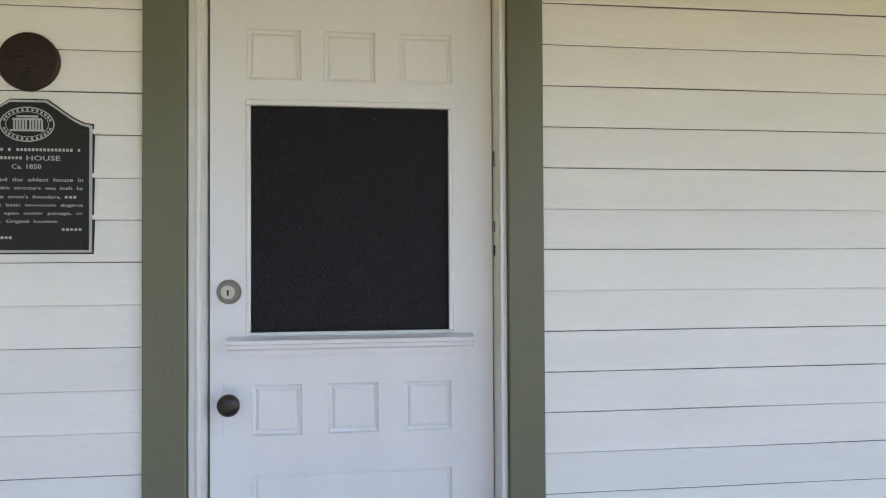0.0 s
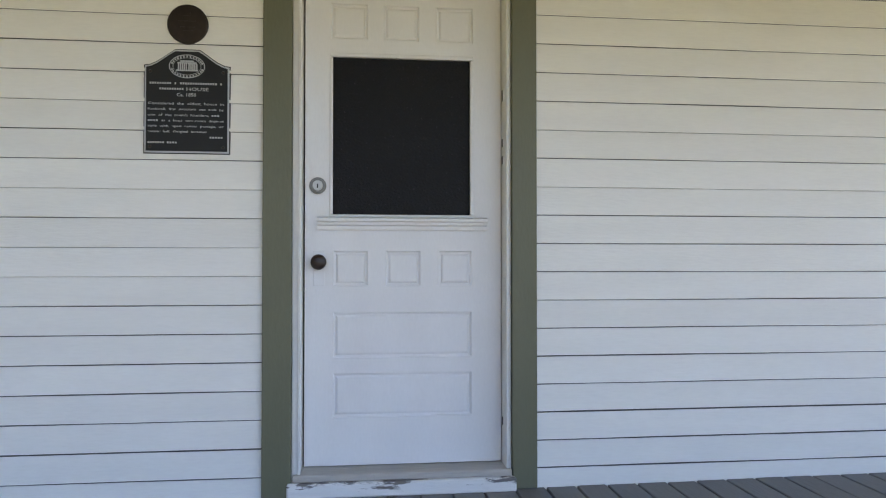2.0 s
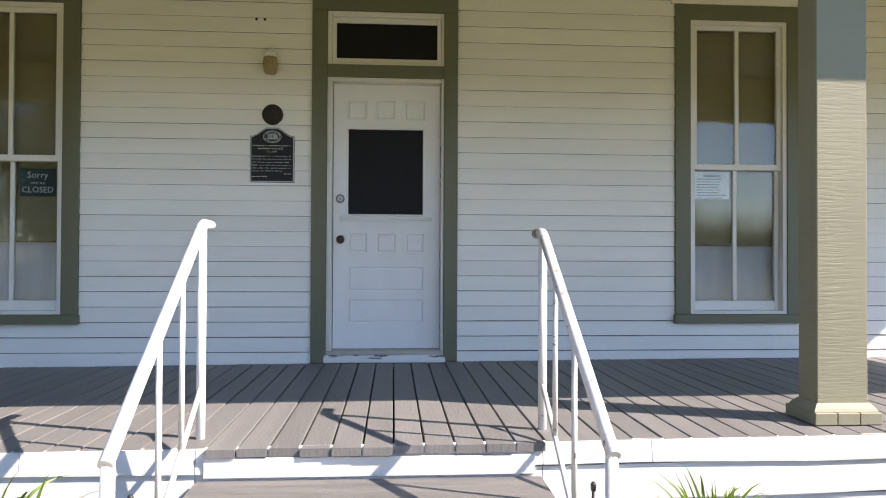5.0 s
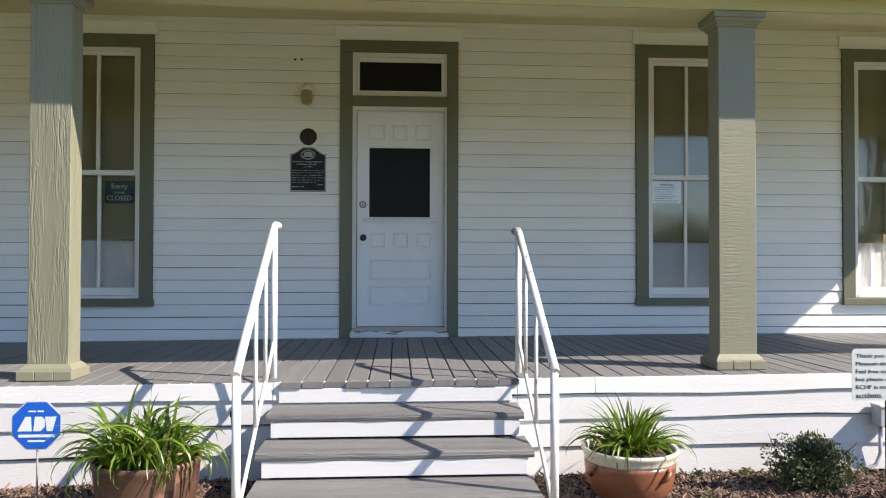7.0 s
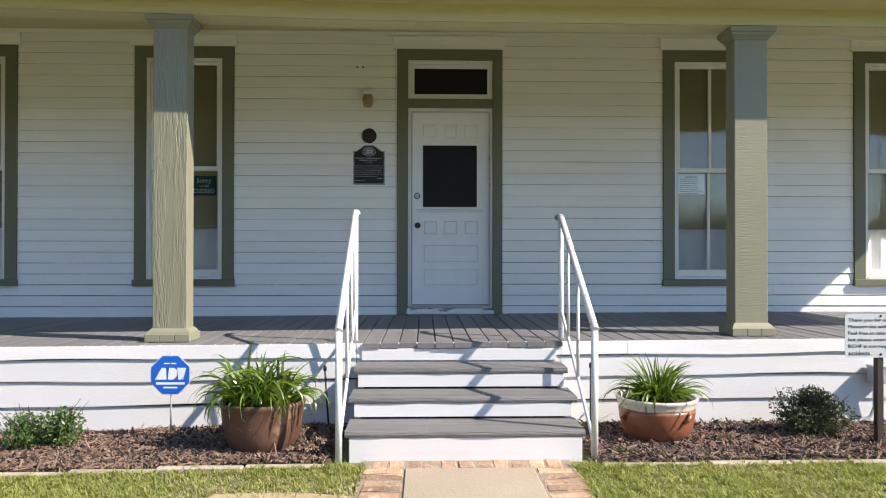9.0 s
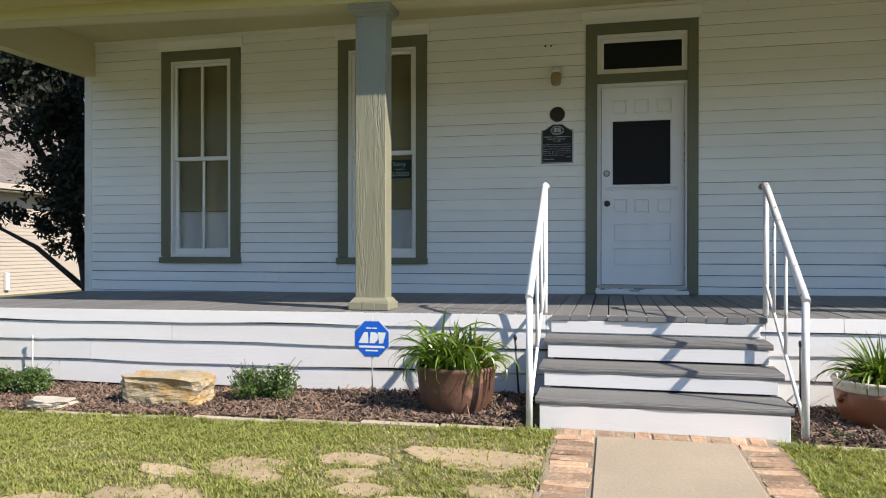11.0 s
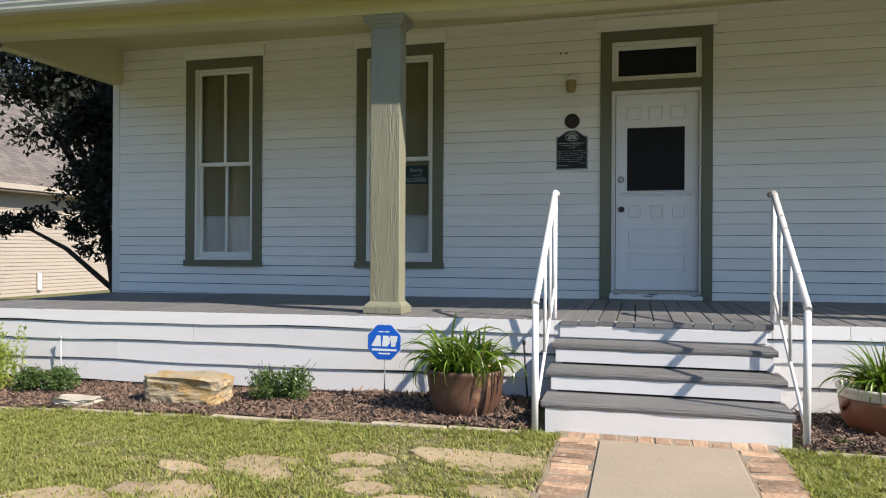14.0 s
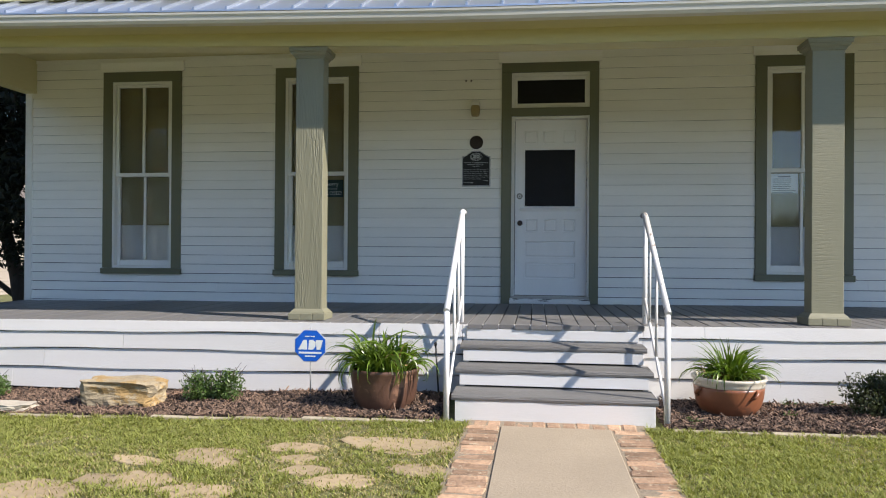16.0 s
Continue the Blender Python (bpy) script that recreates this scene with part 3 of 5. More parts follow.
def porch_floor():
    bm = bmesh.new()
    prism(bm, [(WALL_L + 0.02, floor_z(WALL_L) - 0.05), (0, floor_z(0) - 0.05), (3, floor_z(3) - 0.05), (WALL_R - 0.02, floor_z(3) - 0.05), (WALL_R - 0.02, -0.2), (WALL_L + 0.02, -0.2)], -2.38, -0.01, "y")
    # black core paints the shade between the boards
    fl = tagged(part("floor_porch", bm, M_UNLIT), "grey painted porch boards laid towards the street", "porch floor", kind="structure")
    return fl


def floor_boards(fl):
    rnd = random.Random(7)
    pitch = 0.1267
    x = WALL_L + 0.02
    x = 0.464 - pitch * round((0.464 - x) / pitch)
    while x < WALL_R - 0.05:
        a, b = x + 0.004, x + pitch - 0.004
        za, zb = floor_z(a), floor_z(b)
        j = rnd.uniform(-0.0015, 0.0015)
        front = -2.40
        if -0.36 < x < 1.03:
            front = -2.438 + rnd.uniform(-0.012, 0.012)
        bm = bmesh.new()
        t = 0.034
        prism(bm, [(a, za + j - t), (b, zb + j - t), (b, zb + j - 0.003), (b - 0.003, zb + j), (a + 0.003, za + j), (a, za + j - 0.003)], front, -0.017, "y")
        part("floor_board", bm, M_FLOOR, fl)
        x += pitch


def skirt():
    bm = bmesh.new()
    box(bm, (WALL_L + 0.03, -2.385, -0.95), (WALL_R - 0.03, -2.36, -0.16))
    # black core darkens the shadow slots between the lap boards
    sk = tagged(part("wall_skirt", bm, M_UNLIT), "rough white lap boards closing the porch base", "porch skirt", kind="structure")
    rnd = random.Random(9)
    drops = (0.0, 0.088, 0.236, 0.404, 0.575)
    for i in range(4):
        d0, d1 = drops[i], drops[i + 1]
        for a, b in ((WALL_L, -0.335), (-0.335, 1.085), (1.085, WALL_R)):
            cuts = [a]
            if i == 0:
                cuts += [c for c in (-1.02, 1.55, 4.4) if a + 0.3 < c < b - 0.3]
            elif b - a > 3:
                cuts += [a + (b - a) * rnd.uniform(0.3, 0.7)]
            cuts.append(b)
            for p, q in zip(cuts, cuts[1:]):
                bm = bmesh.new()
                n = max(2, int((q - p) / 0.35))
                rows = []
                for s in range(n + 1):
                    x = p + 0.0015 + (q - p - 0.003) * s / n
                    z = floor_z(x) - 0.001
                    w = 0.006 * math.sin(2.1 * x + 2.2 * i) + 0.004 * math.sin(4.7 * x + i)
                    g = 0.0 if i == 0 else 0.009 + 0.004 * math.sin(1.3 * x + i)
                    sec = [(-2.384, z - d0 - g), (-2.4095, z - d0 - g - 0.002), (-2.4235, z - d1 + w), (-2.4235, z - d1 - 0.004 + w), (-2.384, z - d1 - 0.004 + w)]
                    rows.append([bm.verts.new((x, y, zz)) for y, zz in sec])
                for r, s in zip(rows, rows[1:]):
                    for k in range(5):
                        bm.faces.new((r[k], r[(k + 1) % 5], s[(k + 1) % 5], s[k]))
                bm.faces.new(rows[0][::-1])
                bm.faces.new(rows[-1])
                part("skirt_board", bm, M_SKIRT, sk)
    return sk


def tapered(bm, xc, yc, steps):
    """Square rings stacked up: (half width, half depth, height)."""
    rings = [[bm.verts.new((xc + sx * rx, yc + sy * ry, z)) for sx, sy in ((-1, -1), (1, -1), (1, 1), (-1, 1))] for rx, ry, z in steps]
    for a, b in zip(rings, rings[1:]):
        for i in range(4):
            bm.faces.new((a[i], a[(i + 1) % 4], b[(i + 1) % 4], b[i]))
    bm.faces.new(rings[0][::-1])
    bm.faces.new(rings[-1])


def porch_post(xc, z0, z1, sawn):
    skin = M_POST_SAWN if sawn else M_POST
    p = thing("porch_post", "sage green boxed porch post with cross saw marks and moulded cap" if sawn else "sage green boxed porch post with deep raised grain and moulded cap", "porch post", "porch posts")
    y0, y1 = -2.197, -2.042
    h, d = 0.1215, (y1 - y0) / 2
    yc = (y0 + y1) / 2
    bm = bmesh.new()
    box(bm, (xc - h, y0, z0 + 0.002), (xc + h, y1, z1 - 0.002), 0.004)
    part("shaft", bm, skin, p)
    for i in range(3):
        a = -0.160 + 0.320 * i / 3
        block("plinth_board", (xc + a, yc - d - 0.05, z0), (xc + a + 0.320 / 3 - 0.002, yc - d - 0.001, z0 + 0.055), M_POST_TRIM, p, 0.003)
    for s in (-1, 1):
        lo, hi = sorted((xc + s * (h + 0.001), xc + s * 0.159))
        block("plinth_board", (lo, yc - d, z0), (hi, yc + d + 0.05, z0 + 0.055), M_POST_TRIM, p, 0.003)
    bm = bmesh.new()
    tapered(bm, xc, yc, [(h + 0.031, d + 0.031, z0 + 0.056), (h + 0.024, d + 0.024, z0 + 0.070), (h + 0.004, d + 0.004, z0 + 0.092)])
    part("base_moulding", bm, M_POST_TRIM, p)
    bm = bmesh.new()
    prof = [(0.003, -0.090), (0.010, -0.086), (0.010, -0.076), (0.016, -0.074), (0.018, -0.066), (0.026, -0.062), (0.034, -0.052), (0.036, -0.040), (0.046, -0.037), (0.048, -0.003)]
    tapered(bm, xc, yc, [(h + o, d + o, z1 + z) for o, z in prof])
    part("cap", bm, M_POST_TRIM, p)


def sloped_bar(bm, ya, yb, za, zb, n=14, x0=None, x1=None):
    """A long bar across the front whose height follows functions of x."""
    x0, x1 = WALL_L - 0.25 if x0 is None else x0, WALL_R + 0.25 if x1 is None else x1
    rows = []
    for i in range(n + 1):
        x = x0 + (x1 - x0) * i / n
        rows.append([bm.verts.new(c) for c in ((x, ya, za(x)), (x, yb, za(x)), (x, yb, zb(x)), (x, ya, zb(x)))])
    for r, s in zip(rows, rows[1:]):
        for k in range(4):
            bm.faces.new((r[k], r[(k + 1) % 4], s[(k + 1) % 4], s[k]))
    bm.faces.new(rows[0][::-1])
    bm.faces.new(rows[-1])


def porch_top():
    bm = bmesh.new()
    sloped_bar(bm, -2.232, -2.050, lambda x: beam_z(x) + 0.006, lambda x: 2.66)
    beam = tagged(part("beam_front", bm, M_BEAM), "cream painted beam over the porch posts", "beam", kind="structure")
    bm = bmesh.new()
    sloped_bar(bm, -2.226, -2.044, lambda x: beam_z(x) - 0.001, lambda x: beam_z(x) + 0.003)
    part("beam_soffit", bm, M_CEIL, beam, "pale cream underside")
    for x0, x1 in ((WALL_L - 0.02, WALL_L + 0.14), (WALL_R - 0.14, WALL_R + 0.02)):
        block("beam_end", (x0, -2.043, 2.440), (x1, 0.013, TOP), M_CEIL, beam)
    tagged(block("ceiling_porch", (WALL_L + 0.141, -2.0495, TOP), (WALL_R - 0.141, 0.013, TOP + 0.03), M_CEIL), "cream painted porch ceiling", "ceiling", kind="structure")
    tagged(block("trim_ceiling", (WALL_L + 0.141, -0.032, TOP - 0.042), (WALL_R - 0.141, -0.0155, TOP - 0.001), M_SIDING, bev=0.003), "white strip where wall meets ceiling", "moulding", kind="structure")
    gx0, gx1 = WALL_L - 0.30, WALL_R + 0.30
    sec = [(-2.47, 0.0), (-2.545, 0.0), (-2.563, 0.022), (-2.568, 0.050), (-2.578, 0.066), (-2.580, 0.082), (-2.571, 0.082), (-2.560, 0.062), (-2.553, 0.028), (-2.538, 0.010), (-2.47, 0.010)]

    def along(bm, section, low):
        rows = [[bm.verts.new((x, y, low(x) + z)) for y, z in section] for x in [gx0 + (gx1 - gx0) * i / 28 for i in range(29)]]
        n = len(section)
        for p, q in zip(rows, rows[1:]):
            for k in range(n):
                bm.faces.new((p[k], p[(k + 1) % n], q[(k + 1) % n], q[k]))
        bm.faces.new(rows[0][::-1])
        bm.faces.new(rows[-1])
    bm = bmesh.new()
    along(bm, sec, eave_z)
    tagged(part("gutter", bm, M_GUTTER), "white metal rain gutter along the eave", "gutter", kind="structure")
    bm = bmesh.new()
    along(bm, [(-2.469, 0.006), (-2.233, 0.006), (-2.233, 0.022), (-2.469, 0.022)], eave_z)
    along(bm, [(-2.469, 0.023), (-2.447, 0.023), (-2.447, 0.088), (-2.469, 0.088)], eave_z)
    tagged(part("trim_eave", bm, M_BEAM), "cream painted soffit under the eave", "eave", kind="structure")
    # roof, a gable whose ridge runs along the street
    rise = math.tan(radians(27))
    y0, yr, yb = -2.572, 3.4, 9.3
    zr = 2.50 + (yr - y0) * rise
    bm = bmesh.new()
    rows = []
    for i in range(29):
        x = gx0 + (gx1 - gx0) * i / 28
        e = eave_z(x) + 0.090
        rows.append([bm.verts.new((x, y, z)) for y, z in ((y0, e), (yr, zr - 0.01), (yb, 2.49), (yb, 2.51), (yr, zr + 0.02), (y0, e + 0.013))])
    for p, q in zip(rows, rows[1:]):
        for k in range(6):
            bm.faces.new((p[k], p[(k + 1) % 6], q[(k + 1) % 6], q[k]))
    bm.faces.new(rows[0][::-1])
    bm.faces.new(rows[-1])
    roof = tagged(part("roof", bm, M_METAL_ROOF), "pale standing-seam metal porch roof", "roof", kind="structure")
    x = gx0 + 0.05
    while x < gx1:
        e = eave_z(x) + 0.104
        bm = bmesh.new()
        prism(bm, [(y0 + 0.003, e), (yr, zr + 0.021), (yr, zr + 0.05), (y0 + 0.003, e + 0.026)], x - 0.009, x + 0.009)
        part("roof_seam", bm, M_METAL_ROOF, roof)
        x += 0.2835
    # corner boards and the closed body behind the porch
    for x0, x1 in ((WALL_L - 0.001, WALL_L + 0.09), (WALL_R - 0.09, WALL_R + 0.001)):
        tagged(block("trim_corner", (x0, -0.022, -0.13), (x1, 0.013, TOP), M_TRIM, bev=0.003), "white corner board of the house wall", "corner board", kind="structure")
    for name, lo, hi in (("wall_west", (WALL_L, 0.151, -0.95), (WALL_L + 0.14, 7.0, 2.7)), ("wall_east", (WALL_R - 0.14, 0.151, -0.95), (WALL_R, 7.0, 2.7)), ("wall_back", (WALL_L, 7.001, -0.95), (WALL_R, 7.14, 2.7))):
        tagged(block(name, lo, hi, M_SIDING), "plain white house wall", "wall", kind="structure")
    for x0, x1 in ((WALL_L, WALL_L + 0.14), (WALL_R - 0.14, WALL_R)):
        bm = bmesh.new()
        prism(bm, [(-1.95, 2.845), (yr, zr - 0.05), (8.2, 2.9), (8.2, 2.705), (0.152, 2.705), (0.152, 2.845)], x0, x1)
        tagged(part("wall_gable", bm, M_SIDING), "white gable end of the house", "wall", kind="structure")
    for x0, x1 in ((WALL_L + 0.02, WALL_L + 0.05), (WALL_R - 0.05, WALL_R - 0.02)):
        tagged(block("wall_skirt_end", (x0, -2.35, -1.0), (x1, 0.0, -0.13), M_SKIRT), "white boards closing the porch end", "porch skirt", kind="structure")


def front_steps():
    st = thing("porch_steps", "grey painted wooden treads with white risers", "steps", kind="structure")
    treads = ((-0.187, -2.70, -2.43, -0.325, 1.075), (-0.325, -2.965, -2.66, -0.33, 1.082), (-0.462, -3.262, -2.93, -0.325, 1.068))
    for z, f, bk, a, b in treads:
        bm = bmesh.new()
        n = 10
        rnd = random.Random(int(-z * 1000))
        sec = [(f, -0.036), (f - 0.004, -0.02), (f, -0.003), (f + 0.006, 0.0), (bk, 0.002), (bk, -0.038)]
        rows = []
        for i in range(n + 1):
            j = rnd.uniform(-0.003, 0.003)
            rows.append([bm.verts.new((a + (b - a) * i / n, y + (j if k < 4 else 0), z + dz)) for k, (y, dz) in enumerate(sec)])
        for r, s in zip(rows, rows[1:]):
            for k in range(6):
                bm.faces.new((r[k], r[(k + 1) % 6], s[(k + 1) % 6], s[k]))
        bm.faces.new(rows[0][::-1])
        bm.faces.new(rows[-1])
        part("tread", bm, M_TREAD, st)
    for y, z0, z1 in ((-2.429, -0.179, -0.094), (-2.696, -0.314, -0.226), (-2.960, -0.451, -0.364), (-3.257, -0.66, -0.501)):
        block("riser", (-0.30, y, z0 + 0.004), (1.05, y + 0.022, z1), M_RISER, st, 0.002)
        # added black strip that paints the shadow line at the riser's foot
        block("riser_gap_shade", (-0.26, y + 0.026, z0 - 0.006), (1.01, y + 0.034, z1), M_UNLIT, st)
    for x0, x1 in ((-0.298, -0.262), (1.012, 1.048)):
        bm = bmesh.new()
        prism(bm, [(-2.43, -0.226), (-2.672, -0.226), (-2.672, -0.364), (-2.936, -0.364), (-2.936, -0.501), (-3.233, -0.501), (-3.233, -0.66), (-2.43, -0.66)], x0, x1)
        part("stringer", bm, M_RISER, st)


def hand_rail(xc, ytop, ztop, ybot, bars, rusty):
    r = thing("hand_rail", "white painted pipe hand rail beside the steps, paint chipped" if rusty else "white painted pipe hand rail beside the steps", "hand rail", "stair rails")
    paint = M_RAILWORN if rusty else M_RAIL
    bm = bmesh.new()
    zbot = 0.130
    d = Vector((0, ytop - ybot, ztop - zbot)).normalized()
    elbow = [Vector((xc, ytop, ztop)) - d * 0.05, Vector((xc, ytop, ztop)) - d * 0.015 + Vector((0, 0.004, 0)), Vector((xc, ytop + 0.025, ztop + 0.004)), Vector((xc, ytop + 0.055, ztop + 0.005))]
    tube(bm, [Vector((xc, ybot, zbot)) - d * 0.022, *elbow[:1]], 0.0225, 16)
    part("top_rail", bm, paint, r)
    bm = bmesh.new()
    tube(bm, elbow + [Vector((xc, ytop + 0.145, ztop + 0.004))], 0.0228, 16)
    part("end_stub", bm, M_RUST if rusty else paint, r, "rust-chipped end of the rail" if rusty else "")
    bm = bmesh.new()
    tube(bm, [(xc, ytop, -0.24), (xc, ytop, ztop - 0.01)], 0.0195, 14)
    part("upper_post", bm, paint, r)
    bm = bmesh.new()
    tube(bm, [(xc, ybot, ground_z(0) - 0.03), (xc, ybot, zbot + 0.004)], 0.0205, 14)
    part("lower_post", bm, paint, r)
    bm = bmesh.new()
    tube(bm, [(xc, ytop, 0.16), (xc, ybot, -0.56)], 0.011, 10)
    part("bottom_rail", bm, paint, r)
    for y in bars:
        k = (y - ytop) / (ybot - ytop)
        bm = bmesh.new()
        tube(bm, [(xc, y, 0.16 - 0.72 * k), (xc, y, ztop + (zbot - ztop) * k - 0.01)], 0.011, 10)
        part("baluster", bm, paint, r)
    s = 1 if xc < 0.4 else -1
    block("bracket", (min(xc, xc + s * 0.05), ytop - 0.02, -0.215), (max(xc, xc + s * 0.05), ytop + 0.02, -0.20), paint, r, 0.003)
    block("wall_plate", (xc - 0.03, -2.402, -0.235), (xc + 0.03, ytop - 0.0, -0.222), paint, r, 0.003)


WALL = front_wall()
for i, x in enumerate(WIN_X):
    window(i + 1, x)
front_door()
FLOOR = porch_floor()
SKIRT = skirt()
for x in (-5.80, -1.694, 2.527, 6.52):
    porch_post(x, floor_z(x) + 0.003, beam_z(x) - 0.001, x > 0)
porch_top()
front_steps()
hand_rail(-0.360, -2.238, 0.854, -3.255, (-2.522, -2.800), False)
hand_rail(1.128, -2.196, 0.830, -3.235, (-2.452, -2.772), True)

# ---- ground and planting ----
def ground():
    bm = bmesh.new()
    xs = [-400, -120, -40, -20, -14, -10, -9, -7.5, -6, -4.5, -3, -1.8, -0.6, 1, 4, 8, 14, 30, 90, 400]
    ys = [-400, -120, -40, -20, -10, -7, -5, -3.4, -2.4, 0, 4, 10, 20, 40, 120, 400]
    grid = [[bm.verts.new((x, y, ground_z(x) - 0.012)) for y in ys] for x in xs]
    for a, b in zip(grid, grid[1:]):
        for i in range(len(ys) - 1):
            bm.faces.new((a[i], b[i], b[i + 1], a[i + 1]))
    tagged(part("ground", bm, M_SOIL), "mown lawn with dry patches", "lawn", kind="structure")


ground()


def mesh_from(name, verts, faces, mat):
    me = bpy.data.meshes.new(name)
    me.from_pydata([tuple(v) for v in verts], [], faces)
    me.materials.append(mat)
    me.update()
    return me


BED_FRONT = -3.335
FLAGS = ((-1.61, -4.25, 0.26, 0.18), (-0.57, -3.95, 0.42, 0.19), (-0.33, -4.43, 0.24, 0.12), (-1.48, -4.39, 0.17, 0.13), (-1.15, -4.05, 0.22, 0.11), (-1.07, -4.30, 0.13, 0.11),
         (-0.96, -4.50, 0.15, 0.10), (-1.72, -4.74, 0.23, 0.17), (-2.24, -5.00, 0.30, 0.26), (-1.40, -4.88, 0.22, 0.14), (-2.02, -4.72, 0.12, 0.10), (-2.62, -5.22, 0.28, 0.2),
         (-1.98, -4.38, 0.22, 0.09), (-0.72, -4.68, 0.2, 0.13), (-1.15, -5.12, 0.25, 0.16), (-1.85, -5.20, 0.26, 0.17))


def flagstone(cx, cy, rx, ry, seed):
    rnd = random.Random(seed)
    n = rnd.choice((7, 8, 9))
    bm = bmesh.new()
    pts = []
    turn = rnd.uniform(-0.3, 0.3)
    for i in range(n):
        a = 2 * math.pi * (i + rnd.uniform(-0.25, 0.25)) / n
        r = rnd.uniform(0.86, 1.12)
        u, v = rx * r * math.cos(a), ry * r * math.sin(a)
        pts.append((cx + u * math.cos(turn) - v * math.sin(turn), cy + u * math.sin(turn) + v * math.cos(turn)))
    z = ground_z(cx)
    low = [bm.verts.new((x, y, z - 0.03)) for x, y in pts]
    top = [bm.verts.new((x, y, z - 0.008)) for x, y in pts]
    inn = [bm.verts.new((cx + (x - cx) * 0.93, cy + (y - cy) * 0.93, z - 0.004 + rnd.uniform(-0.002, 0.002))) for x, y in pts]
    for i in range(n):
        j = (i + 1) % n
        bm.faces.new((low[i], low[j], top[j], top[i]))
        bm.faces.new((top[i], top[j], inn[j], inn[i]))
    bm.faces.new(inn)
    tagged(part("flagstone", bm, M_FLAG), "irregular tan flagstone set in the lawn", "paving stone", "flagstones in the lawn")


def on_flag(x, y, grow):
    d = np.full(x.shape, 9.0)
    for cx, cy, rx, ry in FLAGS:
        d = np.minimum(d, ((x - cx) / rx) ** 2 + ((y - cy) / ry) ** 2)
    ragged = np.array([1 + 1.1 * noise.noise((a * 9, b * 9, 7.0)) for a, b in zip(x, y)])
    return d < grow * ragged


def turf(name, label, mat, n, seed, dry):
    rng = np.random.default_rng(seed)
    x = rng.uniform(-6.4, 4.3, n)
    y = BED_FRONT - 0.03 - rng.uniform(0, 1, n) * 1.85
    patch = np.array([noise.noise((a * 1.6, b * 1.6, 3.0)) + 0.6 * noise.noise((a * 6, b * 6, 1.0)) for a, b in zip(x, y)])
    tuft = np.array([noise.noise((a * 17, b * 17, 8.0)) for a, b in zip(x, y)])
    core, around = on_flag(x, y, 0.62), on_flag(x, y, 4.5)
    keep = ~((x > -0.20) & (x < 0.965)) & (~core | (rng.random(n) < (0.22 if dry else 0.08)))
    if dry:
        keep &= rng.random(n) < np.where(around, 0.85, 0.36) - 0.55 * patch
    else:
        keep &= rng.random(n) < np.where(around, 0.42, 0.85) + 0.75 * patch + 0.5 * tuft
    x, y, patch, tuft = x[keep], y[keep], patch[keep], tuft[keep]
    n = len(x)
    edge = np.exp(-np.abs(y - BED_FRONT + 0.03) / 0.05) + np.exp(-np.abs(np.where(x < 0.4, x + 0.2, x - 0.965)) / 0.05)
    h = (0.010 + 0.017 * rng.random(n)) * (1 + 0.35 * patch + 0.7 * edge + 0.9 * tuft) * (0.7 if dry else 1)
    a, lean = rng.uniform(0, 2 * np.pi, n), rng.uniform(0.3, 1.7, n) * h * (1.4 if dry else 1)
    w = 0.0021 + 0.0018 * rng.random(n)
    z = -0.632 + 0.024 * np.minimum(0, np.maximum(-9, x) + 0.6) - 0.012 + 0.007 * on_flag(x, y, 0.7)
    dx, dy = np.cos(a), np.sin(a)
    px, py = -dy * w, dx * w
    V = np.empty((n, 5, 3))
    V[:, 0] = np.c_[x - px, y - py, z]
    V[:, 1] = np.c_[x + px, y + py, z]
    V[:, 2] = np.c_[x - px * 0.8 + dx * lean * 0.35, y - py * 0.8 + dy * lean * 0.35, z + h * 0.6]
    V[:, 3] = np.c_[x + px * 0.8 + dx * lean * 0.35, y + py * 0.8 + dy * lean * 0.35, z + h * 0.6]
    V[:, 4] = np.c_[x + dx * lean, y + dy * lean, z + h]
    faces = []
    for i in range(0, 5 * n, 5):
        faces += [(i, i + 1, i + 3, i + 2), (i + 2, i + 3, i + 4)]
    tagged(part(name, mesh_from(name, V.reshape(-1, 3), faces, mat), mat), label, "grass", kind="stuff")


def lawn():
    turf("lawn_grass", "short sunlit lawn grass, thin in places", M_GRASS, 300000, 3, False)
    turf("dry_grass", "straw-coloured dry grass round the flagstones", M_STRAW, 110000, 4, True)


